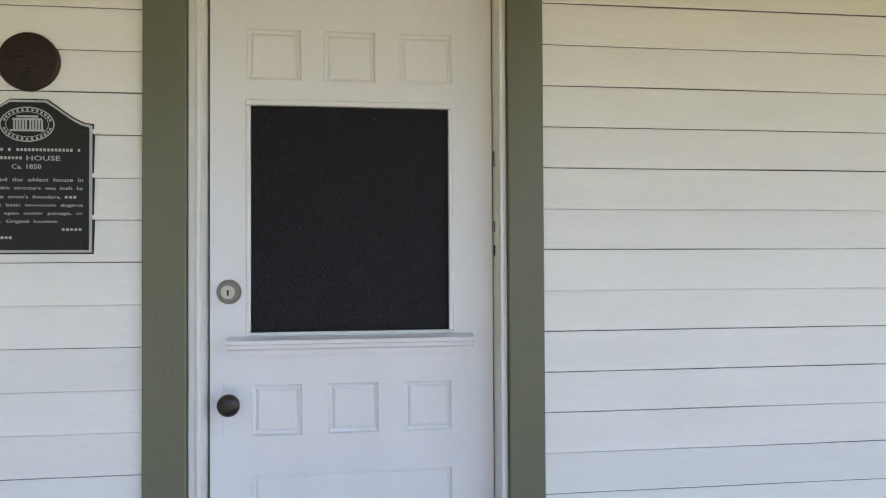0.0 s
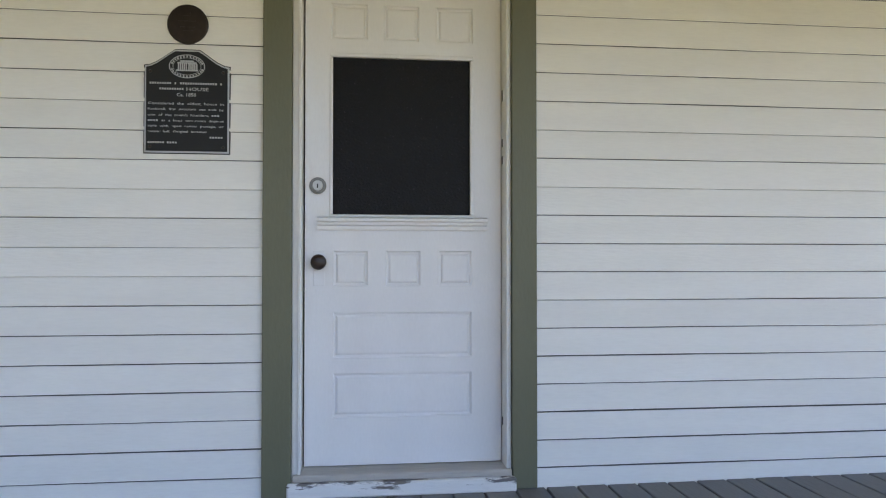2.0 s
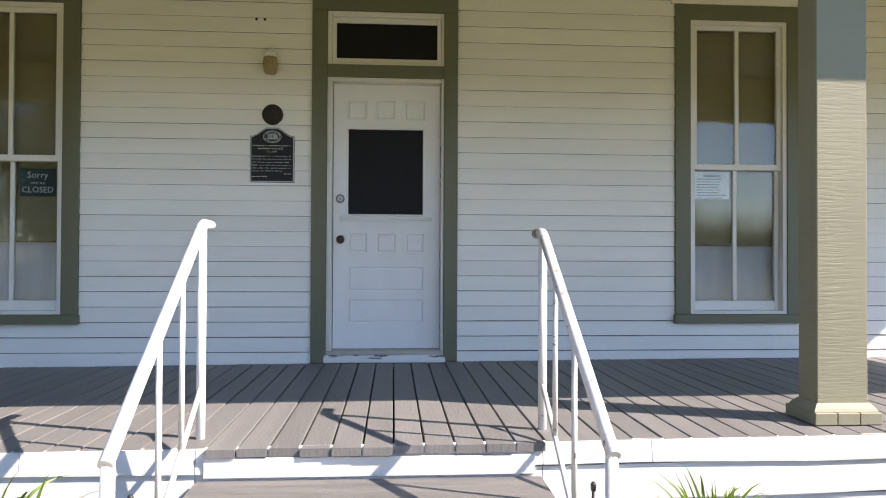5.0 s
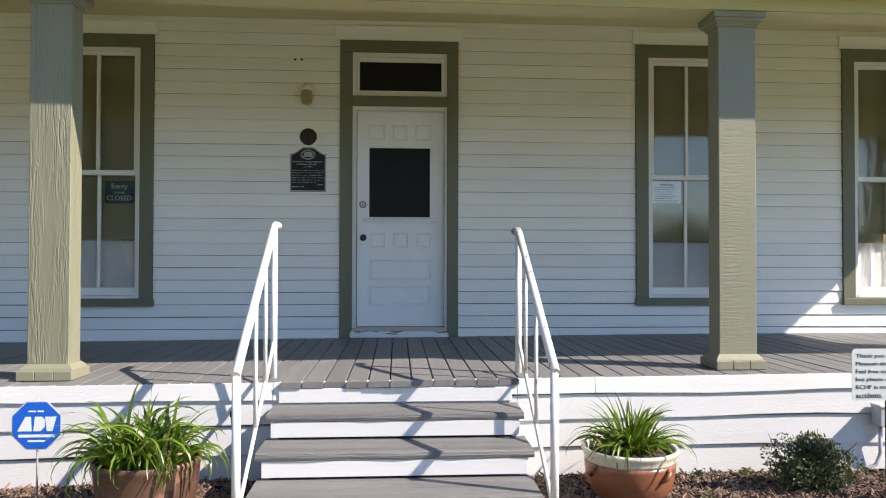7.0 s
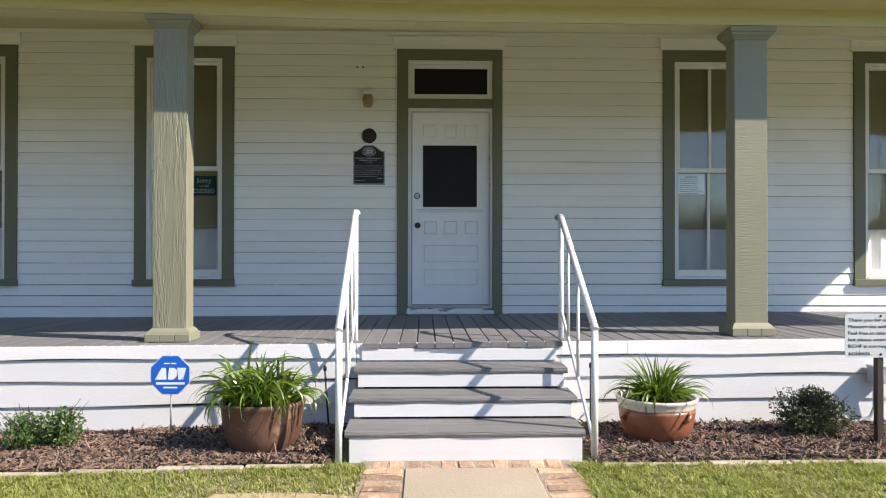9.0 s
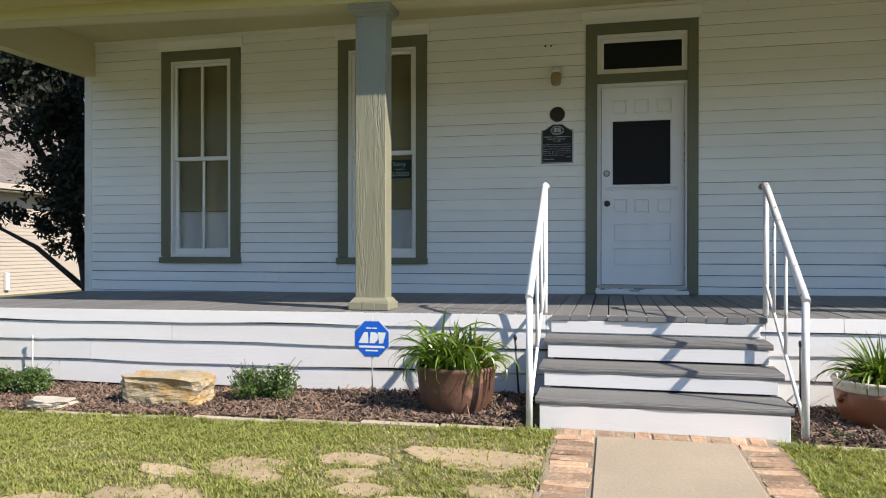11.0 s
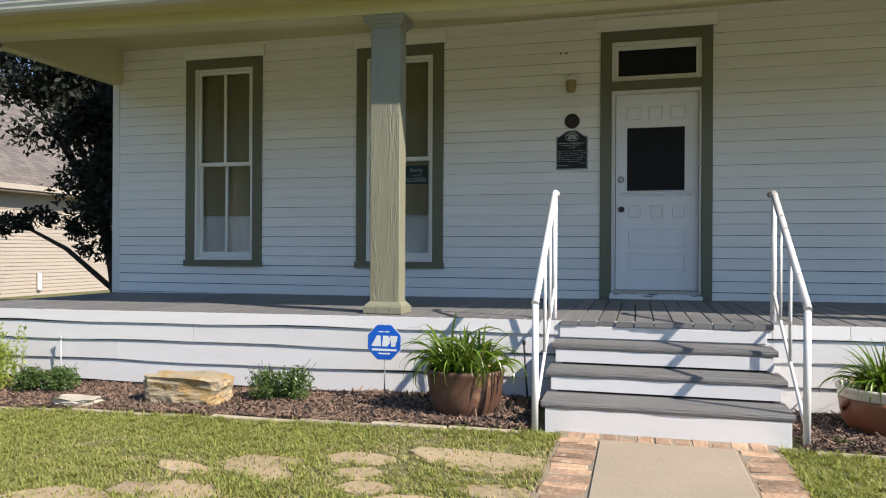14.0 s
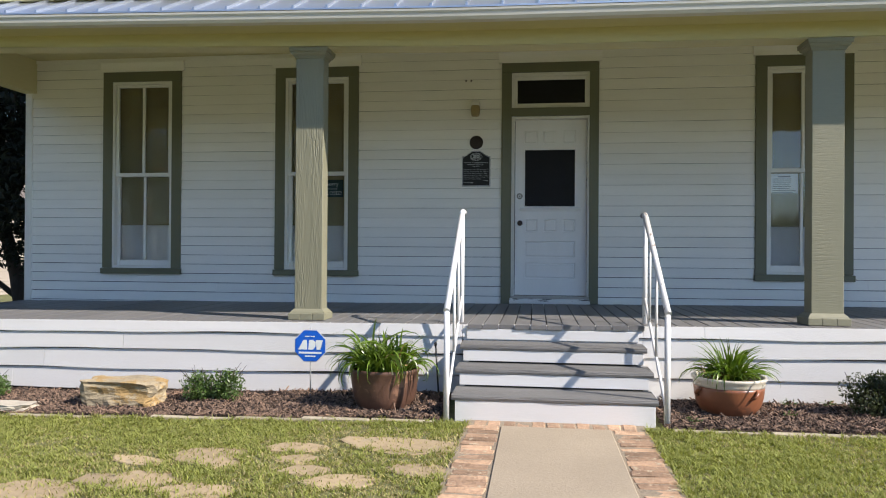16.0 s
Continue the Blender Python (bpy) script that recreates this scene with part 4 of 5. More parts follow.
def mulch():
    for name, x0, x1 in (("mulch_bed", -6.7, -0.40), ("mulch_bed", 1.10, 5.4)):
        bm = bmesh.new()
        xs = np.linspace(x0, x1, 60)
        ys = np.linspace(BED_FRONT + 0.01, -2.40, 10)
        grid = [[bm.verts.new((x, y, ground_z(x) + 0.006 + 0.018 * noise.noise((x * 3, y * 3, 1)) + 0.012 * math.sin((y - BED_FRONT) * 3.3))) for y in ys] for x in xs]
        for a, b in zip(grid, grid[1:]):
            for i in range(len(ys) - 1):
                bm.faces.new((a[i], b[i], b[i + 1], a[i + 1]))
        tagged(part(name, bm, M_MULCHBED), "planting bed covered in brown mulch", "planting bed", kind="structure")
    rng = np.random.default_rng(5)
    n = 36000
    x = np.where(rng.random(n) < 0.62, rng.uniform(-6.6, -0.42, n), rng.uniform(1.12, 5.3, n))
    y = rng.uniform(BED_FRONT + 0.02, -2.43, n)
    V = np.empty((n, 8, 3))
    L, W, H = rng.gamma(2.2, 0.0088, n) + 0.005, rng.uniform(0.0014, 0.0050, n), rng.uniform(0.0015, 0.006, n)
    a, tilt = rng.uniform(0, 2 * np.pi, n), rng.normal(0, 0.36, n)
    for k, (sx, sy, sz) in enumerate([(i, j, m) for i in (-1, 1) for j in (-1, 1) for m in (-1, 1)]):
        u, v, t = sx * L * (0.75 if sy > 0 else 1), sy * W, sz * H
        uu, tt = u * np.cos(tilt) - t * np.sin(tilt), u * np.sin(tilt) + t * np.cos(tilt)
        V[:, k, 0] = x + uu * np.cos(a) - v * np.sin(a)
        V[:, k, 1] = y + uu * np.sin(a) + v * np.cos(a)
        base = np.array([ground_z(q) + 0.012 + 0.018 * noise.noise((q * 3, r * 3, 1)) + 0.012 * math.sin((r - BED_FRONT) * 3.3) for q, r in zip(x, y)]) if k == 0 else base
        V[:, k, 2] = base + tt + 0.004
    quads = ((0, 1, 3, 2), (4, 6, 7, 5), (0, 4, 5, 1), (2, 3, 7, 6), (0, 2, 6, 4), (1, 5, 7, 3))
    faces = [tuple(i + q for q in f) for i in range(0, 8 * n, 8) for f in quads]
    tagged(part("mulch_chips", mesh_from("mulch_chips", V.reshape(-1, 3), faces, M_CHIP), M_CHIP), "shredded brown wood mulch", "mulch", kind="stuff")


def edging():
    e = thing("bed_edging", "pale limestone strips along the planting bed", "edging", kind="structure")
    rnd = random.Random(12)
    for x0, x1 in ((-6.6, -0.42), (1.14, 5.3)):
        x = x0
        while x < x1 - 0.1:
            q = min(x1, x + rnd.uniform(0.32, 0.75))
            bm = bmesh.new()
            z = ground_z((x + q) / 2)
            j = rnd.uniform(-0.012, 0.012)
            box(bm, (x + 0.006, BED_FRONT - 0.045 + j, z - 0.05), (q - 0.006, BED_FRONT + 0.01 + j + rnd.uniform(-0.01, 0.01), z + 0.008 + rnd.uniform(-0.008, 0.008)), 0.006)
            part("edging_stone", bm, M_EDGE, e)
            x = q


def blades(bm, base, n, length, steep, bend, width, rnd, spread=0.05):
    """Strap leaves that rise from a crown, arch over and hang."""
    for _ in range(n):
        a = rnd.uniform(0, 2 * math.pi)
        d = Vector((math.cos(a), math.sin(a), 0))
        side = Vector((-d.y, d.x, 0))
        L = length * rnd.uniform(0.55, 1.1)
        k = rnd.random()
        e0 = math.radians(steep + (88 - steep) * k + rnd.uniform(-6, 3))
        e1 = e0 - math.radians(bend * (1.1 - 0.6 * k) * rnd.uniform(0.7, 1.2))
        roll, w = rnd.uniform(-0.9, 0.9), width * rnd.uniform(0.65, 1.15)
        drift = side * rnd.uniform(-0.38, 0.38)
        p = Vector(base) + d * rnd.uniform(0, spread) + side * rnd.uniform(-0.5, 0.5) * spread
        prev = None
        for i in range(10):
            t = i / 9
            e = e0 + (e1 - e0) * t ** 1.5
            go = (d * math.cos(e) + Vector((0, 0, math.sin(e))) + drift * t).normalized()
            up = (Vector((0, 0, math.cos(e))) - d * math.sin(e))
            across = side * math.cos(roll) + up * math.sin(roll)
            ww = w * (1 - t ** 2.6) * (0.6 + 0.55 * min(1, 3 * t)) + 0.0004
            row = (bm.verts.new(p - across * ww), bm.verts.new(p + across * ww))
            if prev:
                bm.faces.new((prev[0], prev[1], row[1], row[0])).smooth = True
            prev = row
            p = p + go * (L / 9)


def leaf_cloud(verts, faces, centre, radii, n, size, rng, shell=0.45, floor=None):
    """Small pointed leaves, denser towards the surface of a lobed mass."""
    d = rng.normal(size=(n, 3))
    d /= np.linalg.norm(d, axis=1)[:, None]
    lump = np.array([0.82 + 0.34 * noise.noise((v[0] * 2.3 + centre[0], v[1] * 2.3 + centre[1], v[2] * 2.3 + centre[2])) for v in d])
    r = (rng.random(n) ** shell) * lump
    p = np.array(centre) + d * r[:, None] * np.array(radii)
    if floor is not None:
        p = p[p[:, 2] > floor]
    n = len(p)
    u = rng.normal(size=(n, 3)) + d[:n] * 0.5
    u /= np.linalg.norm(u, axis=1)[:, None]
    v = np.cross(u, rng.normal(size=(n, 3)))
    v /= np.linalg.norm(v, axis=1)[:, None]
    s = size * rng.uniform(0.6, 1.25, n)[:, None]
    base = len(verts)
    Q = np.stack([p - u * s, p - v * s * 0.42, p + u * s, p + v * s * 0.42], 1).reshape(-1, 3)
    verts.extend(Q.tolist())
    faces.extend((i, i + 1, i + 2, i + 3) for i in range(base, base + 4 * n, 4))


def bush(name, label, cx, cy, lobes, leaf, mat, count, seed, twig=True):
    b = thing(name, label, "bush")
    z0 = ground_z(cx)
    rng = np.random.default_rng(seed)
    rnd = random.Random(seed)
    verts, faces = [], []
    bm = bmesh.new()
    for ox, oy, oz, rx, ry, rz in lobes:
        leaf_cloud(verts, faces, (cx + ox, cy + oy, z0 + oz), (rx, ry, rz), int(count / len(lobes)), leaf, rng, floor=z0 + 0.01)
        for _ in range(9):
            a = Vector((cx + ox * 0.4 + rnd.uniform(-0.02, 0.02), cy + oy * 0.4, z0 - 0.02))
            q = Vector((cx + ox + rnd.uniform(-0.75, 0.75) * rx, cy + oy + rnd.uniform(-0.75, 0.75) * ry, z0 + oz + rnd.uniform(0.1, 1.05) * rz))
            tube(bm, [a, (a + q) / 2 + Vector((rnd.uniform(-0.03, 0.03), 0, 0.02)), q], [0.006, 0.004, 0.0015], 5)
    part("stems", bm, M_BARK, b)
    part("foliage", mesh_from("foliage", verts, faces, mat), mat, b)


def pot_soil(bm, c, r, z):
    lathe(bm, [(r, z - 0.02), (r * 0.98, z), (r * 0.5, z + 0.02), (0.01, z + 0.025)], c, 24)


def right_pot():
    x, y = 1.628, -2.81
    z = ground_z(x) + 0.004
    c = (x, y, z)
    p = thing("glazed_pot", "round brown glazed pot with cream drip rim, planted with strap leaves", "plant pot", "planted pots")
    bm = bmesh.new()
    lathe(bm, [(r * 0.91, h) for r, h in [(0.150, 0.0), (0.176, 0.004), (0.208, 0.026), (0.238, 0.075), (0.256, 0.130), (0.264, 0.190), (0.266, 0.212)]], c, 40, 0.004)
    part("pot_body", bm, M_TERRA, p)
    bm = bmesh.new()
    lathe(bm, [(r * 0.91, h) for r, h in [(0.264, 0.209), (0.268, 0.228), (0.272, 0.248), (0.281, 0.258), (0.284, 0.268), (0.279, 0.277), (0.262, 0.277), (0.254, 0.262), (0.250, 0.20), (0.2505, 0.199)]], c, 40, 0.004)
    part("pot_rim", bm, M_RIMGLAZE, p, "cream glazed rim")
    for a in (math.radians(200), math.radians(-62)):
        bm = bmesh.new()
        d = Vector((math.cos(a), math.sin(a), 0))
        s = Vector((-d.y, d.x, 0))
        o = Vector(c) + d * 0.229
        tube(bm, [o + Vector((0, 0, 0.21)) + s * 0.035, o + d * 0.028 + Vector((0, 0, 0.19)) + s * 0.022, o + d * 0.034 + Vector((0, 0, 0.165)), o + d * 0.008 + Vector((0, 0, 0.145)) - s * 0.02], [0.009, 0.012, 0.012, 0.009], 8)
        part("lug_handle", bm, M_TERRA, p)
    bm = bmesh.new()
    pot_soil(bm, c, 0.229, 0.232)
    part("potting_soil", bm, M_MULCHBED, p)
    s = thing("strap_leaf_plant", "bright green strap-leaved plant growing in the cream-rimmed pot", "plant", "potted plants")
    rnd = random.Random(21)
    bm = bmesh.new()
    blades(bm, (x + 0.01, y, z + 0.232), 170, 0.35, 44, 145, 0.0078, rnd, 0.09)
    blades(bm, (x, y, z + 0.232), 50, 0.33, 66, 60, 0.0065, rnd, 0.06)
    part("leaves", bm, M_STRAP, s)
    bm = bmesh.new()
    blades(bm, (x - 0.10, y - 0.04, z + 0.240), 26, 0.16, 15, 60, 0.005, rnd)
    part("dry_leaves", bm, M_DEAD, s, "withered leaves at the base")


def left_pot():
    x, y = -0.862, -2.94
    z = ground_z(x) + 0.002
    c = (x, y, z)
    p = thing("brown_pot", "tall rust-brown streaked pot full of drooping strap leaves", "plant pot", "planted pots")
    bm = bmesh.new()
    lathe(bm, [(r, h * 1.12) for r, h in [(0.165, 0.0), (0.188, 0.005), (0.212, 0.03), (0.232, 0.09), (0.245, 0.17), (0.252, 0.236), (0.259, 0.246), (0.259, 0.262), (0.254, 0.268), (0.243, 0.268), (0.240, 0.255), (0.238, 0.20), (0.2375, 0.199)]], c, 40, 0.008)
    part("pot_body", bm, M_IRON, p)
    bm = bmesh.new()
    pot_soil(bm, c, 0.240, 0.24)
    part("potting_soil", bm, M_MULCHBED, p)
    s = thing("strap_leaf_plant", "dense drooping strap-leaved plant growing in the brown pot", "plant", "potted plants")
    rnd = random.Random(22)
    bm = bmesh.new()
    for ox, oy in ((0.0, 0.0), (0.12, 0.0), (-0.12, 0.02), (0.02, -0.10), (-0.04, 0.08)):
        blades(bm, (x + ox, y + oy, z + 0.25), 58, 0.40, 50, 190, 0.0092, rnd, 0.07)
    blades(bm, (x - 0.06, y - 0.14, z + 0.255), 46, 0.54, 60, 220, 0.0095, rnd, 0.08)
    blades(bm, (x + 0.10, y - 0.13, z + 0.255), 26, 0.47, 58, 215, 0.0095, rnd, 0.07)
    blades(bm, (x - 0.05, y + 0.02, z + 0.255), 20, 0.31, 70, 90, 0.0075, rnd, 0.06)
    part("leaves", bm, M_STRAP, s)
    bm = bmesh.new()
    blades(bm, (x + 0.12, y - 0.15, z + 0.265), 9, 0.34, 50, 190, 0.006, rnd, 0.04)
    part("dry_leaves", bm, M_DEAD, s, "withered tan leaves")


def rock(name, label, c, size, seed, mat, cuts=5, rough=0.06, ledge=0.0):
    """A split stone: a rough block whose faces break in ledges and chips."""
    bm = bmesh.new()
    box(bm, (-0.5, -0.5, 0), (0.5, 0.5, 1))
    bmesh.ops.subdivide_edges(bm, edges=bm.edges[:], cuts=cuts, use_grid_fill=True)
    for v in bm.verts:
        p = v.co.copy()
        q = noise.noise_vector((p.x * 2.2 + seed, p.y * 2.2, p.z * 2.2)) * rough + noise.noise_vector((p.x * 6 + seed, p.y * 6, p.z * 6)) * rough * 0.6
        chip = noise.noise((p.x * 9 + seed, p.y * 9, p.z * 4 + round(3 * p.z)))
        side = 1 - ledge * (0.5 + 0.5 * chip) * (p.z < 0.97) * (1.0 - 0.4 * p.z)
        corner = 1 - 0.08 * (abs(p.x) > 0.49) * (abs(p.y) > 0.49)
        slump = 0.22 * max(0.0, noise.noise((p.x * 2.6 + seed, p.y * 2.6, 4.0)))
        v.co = (c[0] + (p.x * corner * (0.5 + 0.5 * side) + q.x) * size[0], c[1] + (p.y * corner * side + q.y) * size[1], c[2] + max(-0.15, p.z * (1 - slump) + q.z * 0.9 - 0.06) * size[2])
    tagged(part(name, bm, mat), label, "stone")


for i, fl in enumerate(FLAGS):
    flagstone(*fl, i + 40)
lawn()
mulch()
edging()
right_pot()
left_pot()
bush("boxwood_bush", "small bright boxwood bush in the mulch beside the limestone block", -2.24, -2.86, ((-0.12, 0, 0.13, 0.165, 0.15, 0.15), (0.12, 0.0, 0.15, 0.155, 0.14, 0.165), (-0.02, 0.03, 0.07, 0.19, 0.13, 0.09)), 0.015, M_BUSH, 3800, 31)
bush("boxwood_bush", "low spreading boxwood bush near the porch end", -4.28, -2.86, ((-0.13, 0, 0.11, 0.20, 0.16, 0.13), (0.14, 0.0, 0.12, 0.19, 0.15, 0.14)), 0.015, M_BUSH, 3600, 32)
bush("shrub", "grey-green twiggy shrub in the mulch beside the museum sign", 2.650, -2.78, ((-0.10, 0, 0.17, 0.19, 0.18, 0.17), (0.12, 0.0, 0.15, 0.19, 0.18, 0.16), (0.0, -0.02, 0.10, 0.27, 0.18, 0.11), (0.02, 0, 0.24, 0.15, 0.14, 0.11)), 0.0125, M_SAGE, 6200, 33)


def feathery_bush(cx, cy, seed):
    """Many leaning shoots set with narrow upright leaves."""
    b = thing("tall_bush", "tall feathery lime-green bush at the porch corner", "bush")
    rnd = random.Random(seed)
    z0 = ground_z(cx)
    stems, verts, faces = bmesh.new(), [], []
    for k in range(62):
        x, y = cx + rnd.uniform(-0.55, 0.40), cy + rnd.uniform(-0.13, 0.13)
        tall = rnd.uniform(0.30, 0.62) + 0.16 * math.exp(-((x - cx - 0.02) / 0.14) ** 2)
        tip = Vector((x + rnd.uniform(-0.10, 0.16), y + rnd.uniform(-0.10, 0.06), z0 + tall))
        foot = Vector((x, y, z0 - 0.02))
        mid = foot.lerp(tip, 0.55) + Vector((rnd.uniform(-0.03, 0.03), 0, 0.02))
        tube(stems, [foot, mid, tip], [0.004, 0.003, 0.001], 5)
        for j in range(64):
            t = rnd.uniform(0.12, 1.0)
            at = foot.lerp(mid, t / 0.55) if t < 0.55 else mid.lerp(tip, (t - 0.55) / 0.45)
            a = rnd.uniform(0, 2 * math.pi)
            out = Vector((math.cos(a), math.sin(a), rnd.uniform(0.5, 1.5))).normalized()
            side = out.cross(Vector((rnd.uniform(-1, 1), rnd.uniform(-1, 1), 0.2))).normalized()
            size = rnd.uniform(0.03, 0.062) * (1.1 - 0.4 * t)
            n = len(verts)
            verts += [at, at + out * size * 0.5 + side * size * 0.17, at + out * size, at + out * size * 0.5 - side * size * 0.17]
            faces.append((n, n + 1, n + 2, n + 3))
    part("stems", stems, M_LIME, b)
    part("foliage", mesh_from("foliage", verts, faces, M_LIME), M_LIME, b)


feathery_bush(-5.02, -2.86, 34)
rock("limestone_block", "cream limestone block with rusty faces lying in the mulch", (-2.89, -2.99, ground_z(-2.9)), (0.60, 0.30, 0.225), 3.0, M_BOULDER, 11, 0.06, 0.20)
rock("flat_stone", "small flat pale stone lying on the mulch", (-3.66, -3.22, ground_z(-3.66) + 0.005), (0.32, 0.17, 0.065), 8.0, M_PALESTONE, 7, 0.11, 0.25)


def weed(x, y, r, seed):
    w = thing("weed", "tiny green weed sprouting through the mulch", "weed", "weeds in the mulch")
    rng = np.random.default_rng(seed)
    v, f = [], []
    z = ground_z(x)
    leaf_cloud(v, f, (x, y, z + 0.03), (r, r * 0.8, 0.045), 70, 0.011, rng, 0.6, z + 0.012)
    part("leaves", mesh_from("weed_leaves", v, f, M_BUSH), M_BUSH, w)


for i, (x, y, r) in enumerate(((2.02, -2.93, 0.09), (2.16, -2.50, 0.12), (2.42, -2.52, 0.10), (1.30, -3.18, 0.10), (-0.46, -2.62, 0.06), (-3.45, -2.52, 0.05))):
    weed(x, y, r, 60 + i)

# ---- things on the wall and in the beds ----
def plaque():
    p = thing("wall_plaque", "black metal history plaque with raised silver border and lettering", "plaque")
    x0, x1, z0, zs, zt = -0.590, -0.275, 1.274, 1.607, 1.670
    xc = (x0 + x1) / 2

    def outline(g):
        pts = [(x0 + g, z0 + g), (x1 - g, z0 + g), (x1 - g, zs - g)]
        n = 14
        for i in range(1, n):
            t = i / n
            u = x1 - g - t * (x1 - x0 - 2 * g)
            k = abs(u - xc) / ((x1 - x0) / 2)
            s = 1 - k
            s = s * s * (3 - 2 * s)
            pts.append((u, zs - g + (zt - zs) * min(1.0, 1.25 * s)))
        pts.append((x0 + g, zs - g))
        return pts
    bm = bmesh.new()
    prism(bm, outline(0), -0.018, -0.0142, "y")
    part("border", bm, M_SILVER, p, "raised silver edge")
    bm = bmesh.new()
    prism(bm, outline(0.0065), -0.0215, -0.0143, "y")
    panel_face = part("panel", bm, M_BLACK, p)
    bm = bmesh.new()
    prism(bm, outline(-0.004), -0.0141, -0.006, "y")
    part("back_plate", bm, M_BLACK, p)
    # oval seal with a small building
    bm = bmesh.new()
    cz = 1.606

    def ring(rx, rz, w):
        A = [(xc + rx * math.cos(a), cz + rz * math.sin(a)) for a in (k * math.pi / 24 for k in range(48))]
        B = [(xc + (rx - w) * math.cos(a), cz + (rz - w) * math.sin(a)) for a in (k * math.pi / 24 for k in range(48))]
        va = [bm.verts.new((x, -0.0232, z)) for x, z in A]
        vb = [bm.verts.new((x, -0.0232, z)) for x, z in B]
        for i in range(48):
            bm.faces.new((va[i], va[(i + 1) % 48], vb[(i + 1) % 48], vb[i]))
    ring(0.067, 0.0455, 0.003)
    ring(0.053, 0.0335, 0.0016)
    for k in range(30):
        a = k * math.pi / 15 + 0.1
        if abs(math.sin(a)) > 0.12:
            cx, cc = xc + 0.0588 * math.cos(a), cz + 0.0382 * math.sin(a)
            box(bm, (cx - 0.0024, -0.0232, cc - 0.0030), (cx + 0.0024, -0.0216, cc + 0.0030))
    box(bm, (xc - 0.036, -0.0232, cz + 0.011), (xc + 0.036, -0.0216, cz + 0.016))
    box(bm, (xc - 0.026, -0.0232, cz + 0.018), (xc + 0.026, -0.0216, cz + 0.023))
    box(bm, (xc - 0.041, -0.0232, cz - 0.018), (xc + 0.041, -0.0216, cz - 0.013))
    for k in range(10):
        u = xc - 0.034 + 0.0072 * k + (0.003 if k > 4 else 0)
        box(bm, (u, -0.0232, cz - 0.0125), (u + 0.0045, -0.0216, cz + 0.0105))
    part("seal", bm, M_SILVER, panel_face, "oval silver seal with a columned building")
    # title: names are plain bars
    bm = bmesh.new()

    def bars(spans, z, h):
        for a, b in spans:
            n = max(1, round((b - a) / 0.0095))
            for i in range(n):
                u = a + (b - a) * i / n
                box(bm, (u, -0.0232, z + h * 0.12), (u + 0.62 * (b - a) / n, -0.0216, z + h * 0.88))
    bars(((-0.570, -0.488), (-0.478, -0.470), (-0.458, -0.318), (-0.308, -0.300)), 1.5355, 0.0095)
    bars(((-0.534, -0.442),), 1.5140, 0.0095)
    bars(((-0.340, -0.308),), 1.4135, 0.0085)
    bars(((-0.576, -0.536),), 1.3925, 0.0085)
    bars(((-0.347, -0.295),), 1.3295, 0.0085)
    bars(((-0.576, -0.513), (-0.505, -0.466)), 1.3085, 0.0085)
    tagged(part("raised_bars", bm, M_SILVER, panel_face), kind="stuff")
    lines = [("HOUSE", -0.434, -0.352, 1.5125, 0.0125), ("Ca. 1850", -0.470, -0.398, 1.4905, 0.0125),
             ("Considered  the  oldest  house  in", -0.576, -0.295, 1.4580, 0.0098), ("Rockwall,  this  structure  was  built  by", -0.576, -0.295, 1.4345, 0.0108),
             ("one  of  the  town's  founders,", -0.576, -0.350, 1.4125, 0.0108), ("as  a  basic  two-room  dogtrot", -0.526, -0.295, 1.3905, 0.0108),
             ("style  with  open  center  passage,  or", -0.576, -0.295, 1.3695, 0.0108), ("center  hall.  Original  location:", -0.576, -0.357, 1.3485, 0.0108)]
    for body, a, b, z, h in lines:
        part("lettering", lettering(body, a, b, -0.0216, z, z + h), M_SILVER, panel_face)
    for x in (x0 + 0.022, x1 - 0.022):
        for z in (z0 + 0.022, zs - 0.022):
            bm = bmesh.new()
            tube(bm, [(x, -0.0214, z), (x, -0.0242, z)], [0.0062, 0.0045], 12)
            part("screw", bm, M_BRONZE, panel_face)


def medallion():
    m = thing("wall_medallion", "round dark bronze medallion mounted above the plaque", "medallion")
    bm = bmesh.new()
    tube(bm, [(-0.432, -0.004, 1.770), (-0.432, -0.020, 1.770), (-0.432, -0.026, 1.770)], [0.0765, 0.0765, 0.072], 48)
    part("disc", bm, M_BRONZE, m)
    bm = bmesh.new()
    box(bm, (-0.466, -0.0282, 1.780), (-0.398, -0.0262, 1.786))
    box(bm, (-0.460, -0.0282, 1.757), (-0.404, -0.0262, 1.761))
    box(bm, (-0.452, -0.0282, 1.742), (-0.412, -0.0262, 1.746))
    box(bm, (-0.446, -0.0282, 1.800), (-0.418, -0.0262, 1.812))
    part("relief", bm, M_BRONZE, m)


